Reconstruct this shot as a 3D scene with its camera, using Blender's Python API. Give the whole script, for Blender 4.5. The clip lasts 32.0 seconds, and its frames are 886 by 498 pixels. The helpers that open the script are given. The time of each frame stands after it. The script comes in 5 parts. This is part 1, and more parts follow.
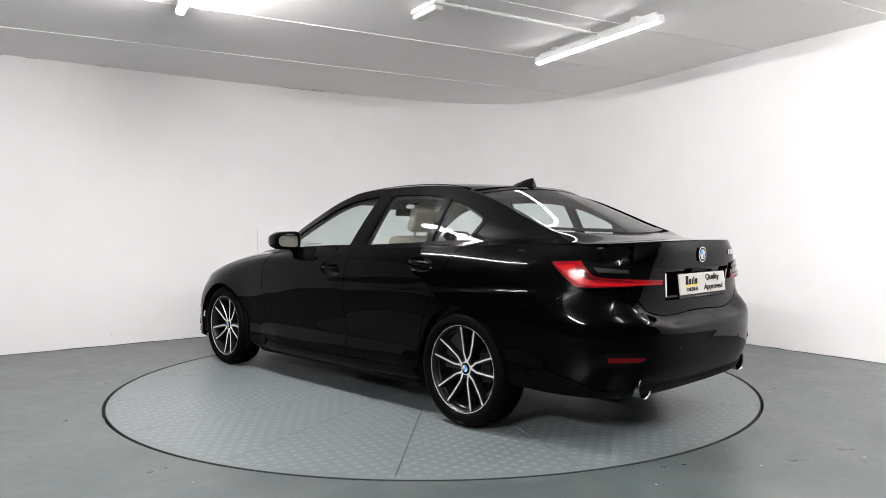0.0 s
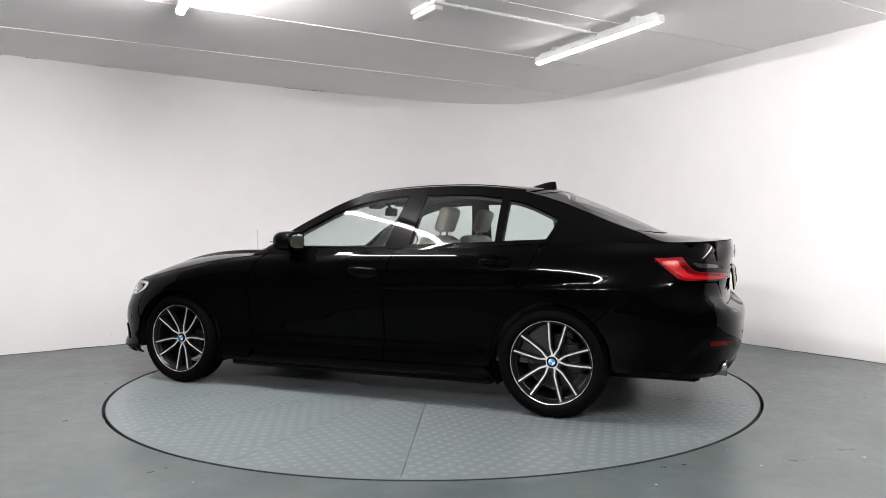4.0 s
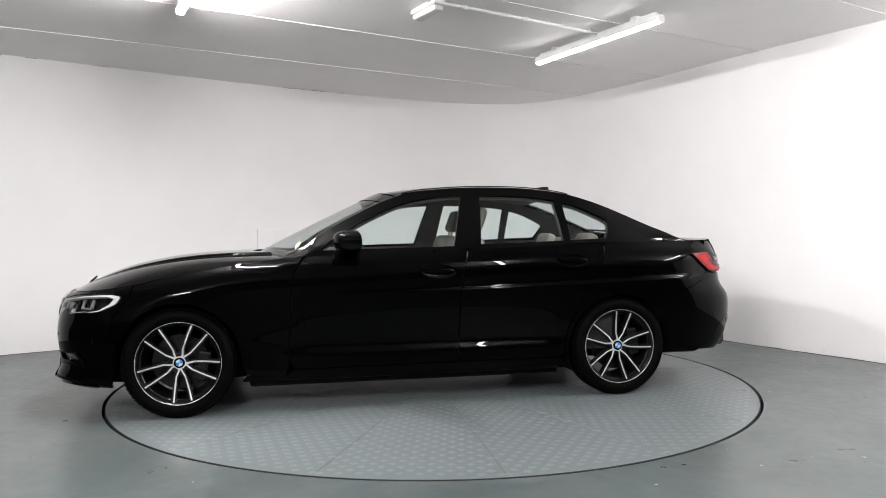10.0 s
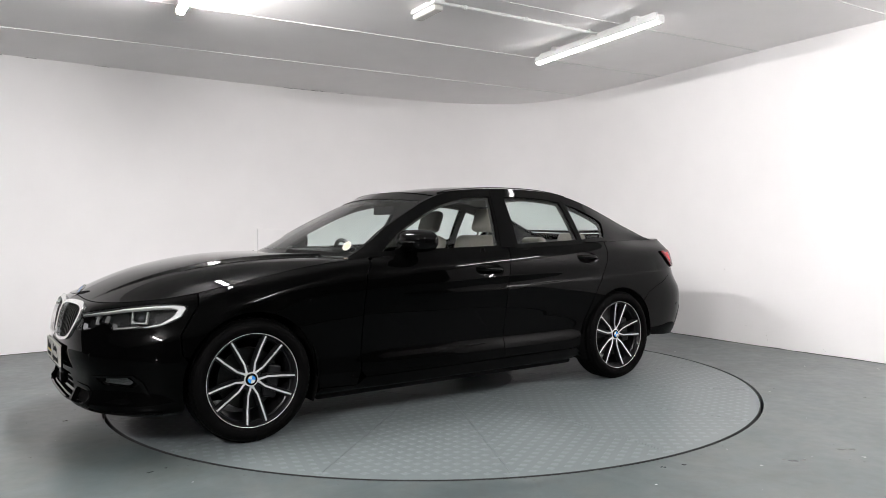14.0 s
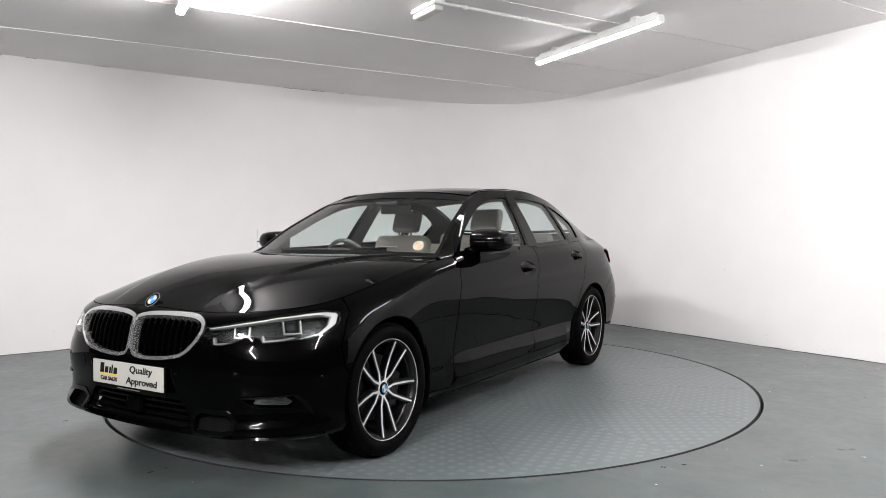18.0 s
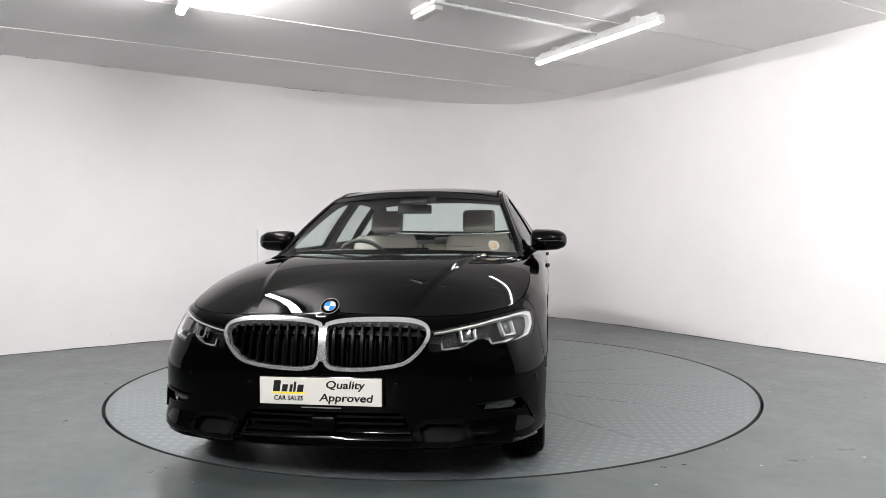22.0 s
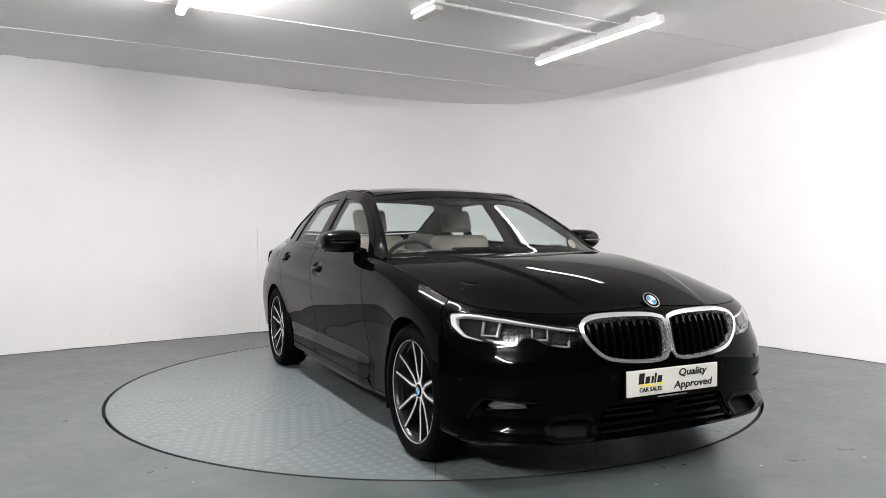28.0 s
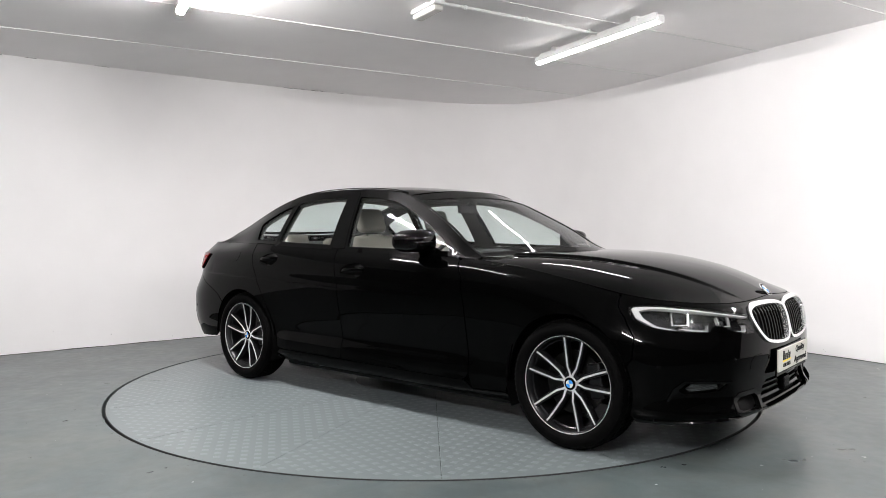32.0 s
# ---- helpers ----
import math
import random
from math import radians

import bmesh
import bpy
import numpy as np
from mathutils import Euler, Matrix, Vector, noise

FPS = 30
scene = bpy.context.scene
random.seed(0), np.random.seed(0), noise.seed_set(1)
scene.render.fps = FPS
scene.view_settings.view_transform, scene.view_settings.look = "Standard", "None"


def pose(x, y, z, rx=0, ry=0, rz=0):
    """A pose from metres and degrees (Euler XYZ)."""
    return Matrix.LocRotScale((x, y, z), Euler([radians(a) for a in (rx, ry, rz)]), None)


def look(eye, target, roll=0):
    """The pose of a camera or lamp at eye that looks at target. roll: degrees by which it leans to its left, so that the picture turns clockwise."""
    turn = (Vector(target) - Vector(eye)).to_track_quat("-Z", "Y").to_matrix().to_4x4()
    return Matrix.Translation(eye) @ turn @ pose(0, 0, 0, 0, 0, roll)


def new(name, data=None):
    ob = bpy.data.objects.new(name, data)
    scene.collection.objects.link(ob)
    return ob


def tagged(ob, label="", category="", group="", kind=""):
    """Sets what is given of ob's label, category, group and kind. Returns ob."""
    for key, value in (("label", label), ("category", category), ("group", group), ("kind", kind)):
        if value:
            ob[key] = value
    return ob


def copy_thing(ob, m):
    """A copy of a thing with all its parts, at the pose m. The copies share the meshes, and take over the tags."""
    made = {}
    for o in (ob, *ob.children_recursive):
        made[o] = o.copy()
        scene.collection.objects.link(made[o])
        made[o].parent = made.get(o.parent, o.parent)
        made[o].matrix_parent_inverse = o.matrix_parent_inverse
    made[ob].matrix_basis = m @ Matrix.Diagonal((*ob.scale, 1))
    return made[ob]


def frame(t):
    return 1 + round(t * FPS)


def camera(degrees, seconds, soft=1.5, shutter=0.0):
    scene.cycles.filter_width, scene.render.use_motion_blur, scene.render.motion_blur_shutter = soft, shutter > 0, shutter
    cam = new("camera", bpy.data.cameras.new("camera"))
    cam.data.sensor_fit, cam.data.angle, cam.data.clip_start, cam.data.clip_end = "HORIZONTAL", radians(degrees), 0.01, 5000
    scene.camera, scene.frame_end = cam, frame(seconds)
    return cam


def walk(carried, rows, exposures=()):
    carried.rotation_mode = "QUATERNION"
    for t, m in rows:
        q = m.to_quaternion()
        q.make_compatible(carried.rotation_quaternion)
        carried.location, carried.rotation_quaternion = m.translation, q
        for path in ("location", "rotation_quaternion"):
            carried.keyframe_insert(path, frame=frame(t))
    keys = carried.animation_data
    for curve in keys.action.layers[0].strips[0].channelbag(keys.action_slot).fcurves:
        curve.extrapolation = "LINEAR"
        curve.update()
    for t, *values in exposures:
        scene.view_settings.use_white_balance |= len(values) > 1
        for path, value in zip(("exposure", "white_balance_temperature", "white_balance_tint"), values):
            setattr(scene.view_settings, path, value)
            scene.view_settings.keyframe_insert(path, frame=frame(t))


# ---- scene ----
cam = camera(63.594, 32.0, soft=0.8)
EYE = Vector((0.0, -5.446, 1.101))
_yaw, _pitch = 0.01356, 0.02085
AIM = EYE + Vector((math.sin(_yaw) * math.cos(_pitch), math.cos(_yaw) * math.cos(_pitch), -math.sin(_pitch)))
walk(cam, [(0.0, look(EYE, AIM, -0.331)), (32.0, look(EYE, AIM, -0.331))])

# ---- world and exposure ----
# A closed room: the only light is that of the fluorescent tubes.
world = bpy.data.worlds.new("world")
scene.world = world
world.use_nodes = True
world.node_tree.nodes["Background"].inputs[0].default_value = (0.0, 0.0, 0.0, 1)
world.node_tree.nodes["Background"].inputs[1].default_value = 0.0
scene.view_settings.exposure = 0.14
TUBE_LIGHT = 395.0


# ---- materials ----
def material(name, base, rough=0.5, metal=0.0, vary=0.0, scale=8.0, bump=0.0, bump_scale=60.0, coat=0.0, spec=0.5, rough_vary=0.0, stretch=(1, 1, 1)):
    """A procedural surface: base colour with stains at two scales, uneven gloss and a fine relief."""
    m = bpy.data.materials.new(name)
    m.use_nodes = True
    nt = m.node_tree
    n, l = nt.nodes, nt.links
    b = n["Principled BSDF"]
    b.inputs["Base Color"].default_value = (*base, 1)
    b.inputs["Roughness"].default_value = rough
    b.inputs["Metallic"].default_value = metal
    b.inputs["Coat Weight"].default_value = coat
    b.inputs["Coat Roughness"].default_value = 0.02
    b.inputs["Specular IOR Level"].default_value = spec
    if vary or bump or rough_vary:
        tc = n.new("ShaderNodeTexCoord")
        mp = n.new("ShaderNodeMapping")
        mp.inputs["Scale"].default_value = stretch
        l.new(tc.outputs["Object"], mp.inputs["Vector"])
    if vary or rough_vary:
        n1 = n.new("ShaderNodeTexNoise")
        n1.inputs["Scale"].default_value = scale
        n1.inputs["Detail"].default_value = 6
        n2 = n.new("ShaderNodeTexNoise")
        n2.inputs["Scale"].default_value = scale * 0.17
        n2.inputs["Detail"].default_value = 3
        l.new(mp.outputs[0], n1.inputs["Vector"])
        l.new(mp.outputs[0], n2.inputs["Vector"])
        ad = n.new("ShaderNodeMath")
        ad.operation = "ADD"
        l.new(n1.outputs["Fac"], ad.inputs[0])
        l.new(n2.outputs["Fac"], ad.inputs[1])
        if vary:
            mr = n.new("ShaderNodeMapRange")
            mr.inputs["From Min"].default_value, mr.inputs["From Max"].default_value = 0.6, 1.4
            mr.inputs["To Min"].default_value, mr.inputs["To Max"].default_value = 1 - vary, 1 + vary
            l.new(ad.outputs[0], mr.inputs["Value"])
            mx = n.new("ShaderNodeVectorMath")
            mx.operation = "SCALE"
            mx.inputs[0].default_value = base
            l.new(mr.outputs[0], mx.inputs["Scale"])
            l.new(mx.outputs[0], b.inputs["Base Color"])
        if rough_vary:
            rr = n.new("ShaderNodeMapRange")
            rr.inputs["From Min"].default_value, rr.inputs["From Max"].default_value = 0.6, 1.4
            rr.inputs["To Min"].default_value, rr.inputs["To Max"].default_value = max(0.0, rough - rough_vary), rough + rough_vary
            l.new(ad.outputs[0], rr.inputs["Value"])
            l.new(rr.outputs[0], b.inputs["Roughness"])
    if bump:
        n3 = n.new("ShaderNodeTexNoise")
        n3.inputs["Scale"].default_value = bump_scale
        n3.inputs["Detail"].default_value = 4
        l.new(mp.outputs[0], n3.inputs["Vector"])
        bp = n.new("ShaderNodeBump")
        bp.inputs["Strength"].default_value = bump
        bp.inputs["Distance"].default_value = 0.004
        l.new(n3.outputs["Fac"], bp.inputs["Height"])
        l.new(bp.outputs[0], b.inputs["Normal"])
    return m


def glass_material(name, tint, ior=1.5, gloss_rough=0.0):
    """A thin pane: clear, tinted, with Fresnel gloss."""
    m = bpy.data.materials.new(name)
    m.use_nodes = True
    n, l = m.node_tree.nodes, m.node_tree.links
    n.remove(n["Principled BSDF"])
    tr = n.new("ShaderNodeBsdfTransparent")
    tr.inputs[0].default_value = (*tint, 1)
    gl = n.new("ShaderNodeBsdfGlossy")
    gl.inputs["Roughness"].default_value = gloss_rough
    lw = n.new("ShaderNodeLayerWeight")
    lw.inputs["Blend"].default_value = 0.5
    pw = n.new("ShaderNodeMath")
    pw.operation = "POWER"
    pw.inputs[1].default_value = 5.0
    l.new(lw.outputs["Facing"], pw.inputs[0])
    f0 = ((ior - 1) / (ior + 1)) ** 2
    ma = n.new("ShaderNodeMath")
    ma.operation = "MULTIPLY_ADD"
    ma.inputs[1].default_value, ma.inputs[2].default_value = 0.9 - f0, f0 * 1.5
    l.new(pw.outputs[0], ma.inputs[0])
    mx = n.new("ShaderNodeMixShader")
    l.new(ma.outputs[0], mx.inputs[0])
    l.new(tr.outputs[0], mx.inputs[1])
    l.new(gl.outputs[0], mx.inputs[2])
    l.new(mx.outputs[0], n["Material Output"].inputs["Surface"])
    return m


def glow(name, colour, strength):
    m = bpy.data.materials.new(name)
    m.use_nodes = True
    b = m.node_tree.nodes["Principled BSDF"]
    b.inputs["Base Color"].default_value = (0.8, 0.8, 0.8, 1)
    b.inputs["Emission Color"].default_value = (*colour, 1)
    b.inputs["Emission Strength"].default_value = strength
    return m


M_WALL = material("white_wall_paint", (0.89, 0.875, 0.87), 0.55, vary=0.025, scale=3.0, bump=0.10, bump_scale=35)
M_CEIL = material("ceiling_board", (0.89, 0.875, 0.87), 0.7, vary=0.03, scale=2.5, bump=0.05, bump_scale=50)
M_FLOOR = material("grey_green_floor_paint", (0.064, 0.081, 0.083), 0.33, vary=0.18, scale=13.0, bump=0.14, bump_scale=11, rough_vary=0.07)


def add_scuffs(m, dust, scale, amount):
    """Lays uneven dusty patches and fine worn specks over a painted surface."""
    n, l = m.node_tree.nodes, m.node_tree.links
    b = n["Principled BSDF"]
    src = b.inputs["Base Color"].links[0].from_socket
    tc = n.new("ShaderNodeTexCoord")
    big = n.new("ShaderNodeTexNoise")
    big.inputs["Scale"].default_value, big.inputs["Detail"].default_value, big.inputs["Distortion"].default_value = scale, 9.0, 1.2
    big.inputs["Roughness"].default_value = 0.68
    fine = n.new("ShaderNodeTexNoise")
    fine.inputs["Scale"].default_value, fine.inputs["Detail"].default_value = scale * 28, 5.0
    for q in (big, fine):
        l.new(tc.outputs["Object"], q.inputs["Vector"])
    r1 = n.new("ShaderNodeMapRange")
    r1.inputs["From Min"].default_value, r1.inputs["From Max"].default_value, r1.inputs["To Max"].default_value = 0.47, 0.66, amount
    l.new(big.outputs["Fac"], r1.inputs["Value"])
    r2 = n.new("ShaderNodeMapRange")
    r2.inputs["From Min"].default_value, r2.inputs["From Max"].default_value, r2.inputs["To Max"].default_value = 0.62, 0.74, amount * 0.8
    l.new(fine.outputs["Fac"], r2.inputs["Value"])
    ad = n.new("ShaderNodeMath")
    ad.operation = "MAXIMUM"
    l.new(r1.outputs[0], ad.inputs[0])
    l.new(r2.outputs[0], ad.inputs[1])
    mx = n.new("ShaderNodeMix")
    mx.data_type = "RGBA"
    mx.inputs["B"].default_value = (*dust, 1)
    for s in mx.inputs:
        if s.type == "RGBA" and s.name == "B":
            s.default_value = (*dust, 1)
        if s.type == "RGBA" and s.name == "A":
            l.new(src, s)
    l.new(ad.outputs[0], mx.inputs[0])
    out = [s for s in mx.outputs if s.type == "RGBA"][0]
    l.new(out, b.inputs["Base Color"])


add_scuffs(M_FLOOR, (0.120, 0.138, 0.138), 2.6, 0.42)
add_scuffs(M_FLOOR, (0.055, 0.057, 0.052), 5.5, 0.42)
add_scuffs(M_FLOOR, (0.112, 0.114, 0.100), 1.5, 0.40)
M_PLATE = material("painted_tread_plate", (0.118, 0.137, 0.140), 0.34, vary=0.03, scale=3.0, bump=0.05, bump_scale=25, rough_vary=0.03)
# Worn pads, lighter than the plate: the sheen of their tops is in the colour.
M_TREAD = material("worn_tread_pad_sheen", (0.170, 0.194, 0.197), 0.36, vary=0.03, scale=3.0)
# Near-black base colour stands in for the missing light of the hall.
M_DARKWALL = material("unlit_shade_wall", (0.02, 0.02, 0.021), 0.7, vary=0.1, scale=2.0, bump=0.1, bump_scale=30)
M_JOINT = material("dark_joint", (0.07, 0.07, 0.068), 0.8, vary=0.4, scale=40)
M_GAP = material("dark_gap", (0.012, 0.012, 0.012), 0.8, vary=0.2, scale=20)
M_WHITE = material("white_enamel", (0.78, 0.78, 0.77), 0.35, vary=0.03, scale=20)
M_TUBES = [glow("batten_diffuser", (1.0, 0.968, 0.972), TUBE_LIGHT * k) for k in (0.12, 0.98, 0.44, 0.72, 2.05)]
M_PAINT = material("black_car_paint", (0.0006, 0.0006, 0.0006), 0.016, spec=0.07)
M_TRIM = material("gloss_black_trim", (0.0015, 0.0015, 0.0015), 0.05, spec=0.13)
M_PLASTIC = material("matt_black_plastic", (0.004, 0.004, 0.004), 0.5, spec=0.05, vary=0.2, scale=60, bump=0.2, bump_scale=300)
M_RUBBER = material("tyre_rubber", (0.0016, 0.0016, 0.0016), 0.6, spec=0.03, vary=0.25, scale=30, bump=0.2, bump_scale=120)
M_ALLOY = material("machined_alloy", (0.74, 0.74, 0.74), 0.32, metal=0.6, vary=0.04, scale=40)
M_DARKALLOY = material("dark_grey_alloy", (0.012, 0.012, 0.013), 0.30, metal=0.6, vary=0.1, scale=30)
M_GRILLE = material("satin_grille_frame", (0.88, 0.88, 0.88), 0.13, metal=0.86, vary=0.02, scale=30)
M_SLAT = material("black_grille_slat", (0.0012, 0.0012, 0.0012), 0.25, spec=0.03)
M_FRAME = material("gloss_black_frame", (0.0012, 0.0012, 0.0012), 0.04, spec=0.12)
M_SMOKE = material("smoked_lens", (0.025, 0.025, 0.025), 0.12, coat=1.0)
M_CHROME = material("satin_chrome", (0.80, 0.80, 0.80), 0.16, metal=1.0, vary=0.02, scale=30)
M_TIP = material("dark_chrome", (0.30, 0.30, 0.30), 0.22, metal=1.0, vary=0.1, scale=30)
M_STEEL = material("brake_steel", (0.022, 0.022, 0.021), 0.35, metal=1.0, vary=0.15, scale=50)
M_GLASS = glass_material("car_glass", (0.90, 0.965, 0.95), 1.42)
M_LENS = glass_material("lamp_lens", (0.93, 0.94, 0.94), 1.45)
M_BEIGE = material("beige_leather", (0.28, 0.256, 0.222), 0.5, vary=0.05, scale=15, bump=0.15, bump_scale=200)
M_LINER = material("grey_headliner", (0.13, 0.128, 0.122), 0.9, vary=0.04, scale=40, bump=0.2, bump_scale=300)
M_PILLAR = material("grey_pillar_cloth", (0.055, 0.054, 0.051), 0.9, vary=0.05, scale=40, bump=0.2, bump_scale=300)
M_DARKIN = material("dark_interior", (0.018, 0.018, 0.018), 0.6, vary=0.15, scale=40, bump=0.2, bump_scale=250)
M_RED = material("red_lamp_lens", (0.17, 0.003, 0.006), 0.05, spec=0.3, vary=0.25, scale=25, stretch=(1, 6, 1))
M_DARKRED = material("dark_red_lamp", (0.06, 0.002, 0.003), 0.10, spec=0.2)
# Lighter red that paints the glossy band on the lamp glass.
M_RED_GLINT = material("bright_red_glint", (0.36, 0.006, 0.009), 0.2, spec=0.2)
M_LED = material("white_light_guide", (0.52, 0.52, 0.52), 0.25, vary=0.03)
M_GUIDE = material("silver_light_guide", (0.42, 0.42, 0.42), 0.2, metal=0.5, vary=0.05)
M_LAMPBACK = material("lamp_housing_grey", (0.022, 0.022, 0.024), 0.22, metal=0.5, vary=0.2, scale=60)
M_SIGN = material("white_plate_vinyl", (0.56, 0.55, 0.51), 0.45, spec=0.12, vary=0.02)
M_INK = material("black_ink", (0.012, 0.012, 0.012), 0.6, spec=0.1)
M_YELLOW = material("yellow_ink", (0.85, 0.62, 0.02), 0.5)
M_BLUE = material("blue_enamel", (0.03, 0.22, 0.62), 0.4, spec=0.15)
M_MIRROR = material("mirror_glass", (0.9, 0.9, 0.9), 0.01, metal=1.0)


# ---- building helpers ----
def mesh_object(name, verts, faces, mat, parent=None, label="", smooth=False, normals=None, at=None):
    me = bpy.data.meshes.new(name)
    me.from_pydata([tuple(map(float, v)) for v in verts], [], [tuple(int(i) for i in f) for f in faces])
    me.update()
    if smooth or normals is not None:
        for p in me.polygons:
            p.use_smooth = True
    if normals is not None:
        me.normals_split_custom_set_from_vertices([tuple(map(float, n)) for n in normals])
    ob = new(name, me)
    if mat is not None:
        me.materials.append(mat)
    if parent is not None:
        ob.parent = parent
    if at is not None:
        ob.matrix_basis = at
    if label:
        tagged(ob, label)
    return ob


def part(name, bm, mat, parent=None, label="", smooth=False, at=None):
    """Links a bmesh as one mesh object under a thing or a part."""
    me = bpy.data.meshes.new(name)
    bmesh.ops.recalc_face_normals(bm, faces=bm.faces)
    if smooth:
        for f in bm.faces:
            f.smooth = True
        for e in bm.edges:
            if len(e.link_faces) == 2 and e.calc_face_angle(0) > radians(38):
                e.smooth = False
    bm.to_mesh(me)
    bm.free()
    ob = new(name, me)
    me.materials.append(mat)
    if parent is not None:
        ob.parent = parent
    if at is not None:
        ob.matrix_basis = at
    if label:
        tagged(ob, label)
    return ob


def box_bm(x0, x1, y0, y1, z0, z1, bevel=0.0, seg=2):
    bm = bmesh.new()
    bmesh.ops.create_cube(bm, size=1.0)
    bmesh.ops.scale(bm, vec=(x1 - x0, y1 - y0, z1 - z0), verts=bm.verts)
    bmesh.ops.translate(bm, vec=((x0 + x1) / 2, (y0 + y1) / 2, (z0 + z1) / 2), verts=bm.verts)
    if bevel:
        bmesh.ops.bevel(bm, geom=bm.edges[:], offset=bevel, segments=seg, affect="EDGES", profile=0.5)
    return bm


def tube_bm(points, radius, sides=8, closed=False, scale_y=1.0):
    """A round bar along a line of points."""
    bm = bmesh.new()
    pts = [Vector(q) for q in points]
    rings = []
    n = len(pts)
    for i, q in enumerate(pts):
        if closed:
            d = pts[(i + 1) % n] - pts[i - 1]
        else:
            d = pts[min(i + 1, n - 1)] - pts[max(i - 1, 0)]
        d.normalize()
        up = Vector((0, 0, 1)) if abs(d.z) < 0.9 else Vector((1, 0, 0))
        a = d.cross(up).normalized()
        b = a.cross(d)
        rings.append([bm.verts.new(q + (a * math.cos(t) + b * math.sin(t) * scale_y) * radius) for t in [2 * math.pi * k / sides for k in range(sides)]])
    for i in range(n if closed else n - 1):
        r0, r1 = rings[i], rings[(i + 1) % n]
        for k in range(sides):
            bm.faces.new((r0[k], r0[(k + 1) % sides], r1[(k + 1) % sides], r1[k]))
    if not closed:
        bm.faces.new(rings[0][::-1])
        bm.faces.new(rings[-1])
    return bm


def lathe_bm(profile, sides=48, axis="y", closed=True):
    """A body of revolution: profile rows of (radius, offset along the axis)."""
    bm = bmesh.new()
    rings = []
    for r, h in profile:
        ring = []
        for k in range(sides):
            t = 2 * math.pi * k / sides
            c, s = math.cos(t) * r, math.sin(t) * r
            ring.append(bm.verts.new((c, h, s) if axis == "y" else (c, s, h)))
        rings.append(ring)
    n = len(rings)
    for i in range(n if closed else n - 1):
        a, b = rings[i], rings[(i + 1) % n]
        for k in range(sides):
            bm.faces.new((a[k], a[(k + 1) % sides], b[(k + 1) % sides], b[k]))
    return bm


def prism_bm(outline, depth, to3d, bevel=0.0):
    """A flat plate of that outline, pushed back by depth along the third coordinate of to3d."""
    bm = bmesh.new()
    n = len(outline)
    a = [bm.verts.new(to3d(u, v, 0.0)) for u, v in outline]
    b = [bm.verts.new(to3d(u, v, depth)) for u, v in outline]
    bm.faces.new(a)
    bm.faces.new(b[::-1])
    for i in range(n):
        bm.faces.new((a[i], a[(i + 1) % n], b[(i + 1) % n], b[i]))
    if bevel:
        bmesh.ops.recalc_face_normals(bm, faces=bm.faces)
        bmesh.ops.bevel(bm, geom=bm.edges[:], offset=bevel, segments=2, affect="EDGES")
    return bm


def text_part(name, body, size, mat, parent, m, shear=0.0, label="", wide=1.0, bold=0.0):
    """Lettering in the built-in font, as a mesh, about its centre."""
    cu = bpy.data.curves.new(name, "FONT")
    cu.body, cu.size, cu.shear, cu.extrude, cu.offset = body, size, shear, 0.0008, bold
    cu.align_x, cu.align_y = "CENTER", "CENTER"
    cu.resolution_u = 3
    tmp = bpy.data.objects.new("tmp_text", cu)
    scene.collection.objects.link(tmp)
    me = bpy.data.meshes.new_from_object(tmp.evaluated_get(bpy.context.evaluated_depsgraph_get()))
    bpy.data.objects.remove(tmp)
    bpy.data.curves.remove(cu)
    me.materials.clear()
    me.materials.append(mat)
    me.transform(Matrix.Diagonal((wide, 1, 1, 1)))
    ob = new(name, me)
    ob.parent = parent
    ob.matrix_basis = m
    if label:
        tagged(ob, label)
    return ob


# ---- the room ----
WALL_PLAN = [(-6.6, -0.75), (-5.5, 0.08), (-4.01, 1.19), (-3.42, 1.62), (-2.79, 2.09), (-2.09, 2.6), (-1.42, 3.02), (-0.8, 3.42), (-0.2, 3.76), (0.3, 3.97), (0.65, 4.06), (1.0, 4.08), (1.38, 3.98), (1.7, 3.75), (1.95, 3.42), (2.25, 2.98), (2.52, 2.52), (3.05, 1.57), (3.4, 0.98), (3.75, 0.42), (5.0, -1.6), (5.9, -3.05)]


def catmull(pts, per=6):
    P = [Vector(q) for q in pts]
    P = [2 * P[0] - P[1]] + P + [2 * P[-1] - P[-2]]
    out = []
    for i in range(1, len(P) - 2):
        a, b, c, d = P[i - 1], P[i], P[i + 1], P[i + 2]
        for k in range(per):
            t = k / per
            out.append(0.5 * (2 * b + (c - a) * t + (2 * a - 5 * b + 4 * c - d) * t * t + (3 * b - a - 3 * c + d) * t ** 3))
    out.append(P[-2])
    return out


def ceiling_z(x):
    return 2.815 + 0.009 * x


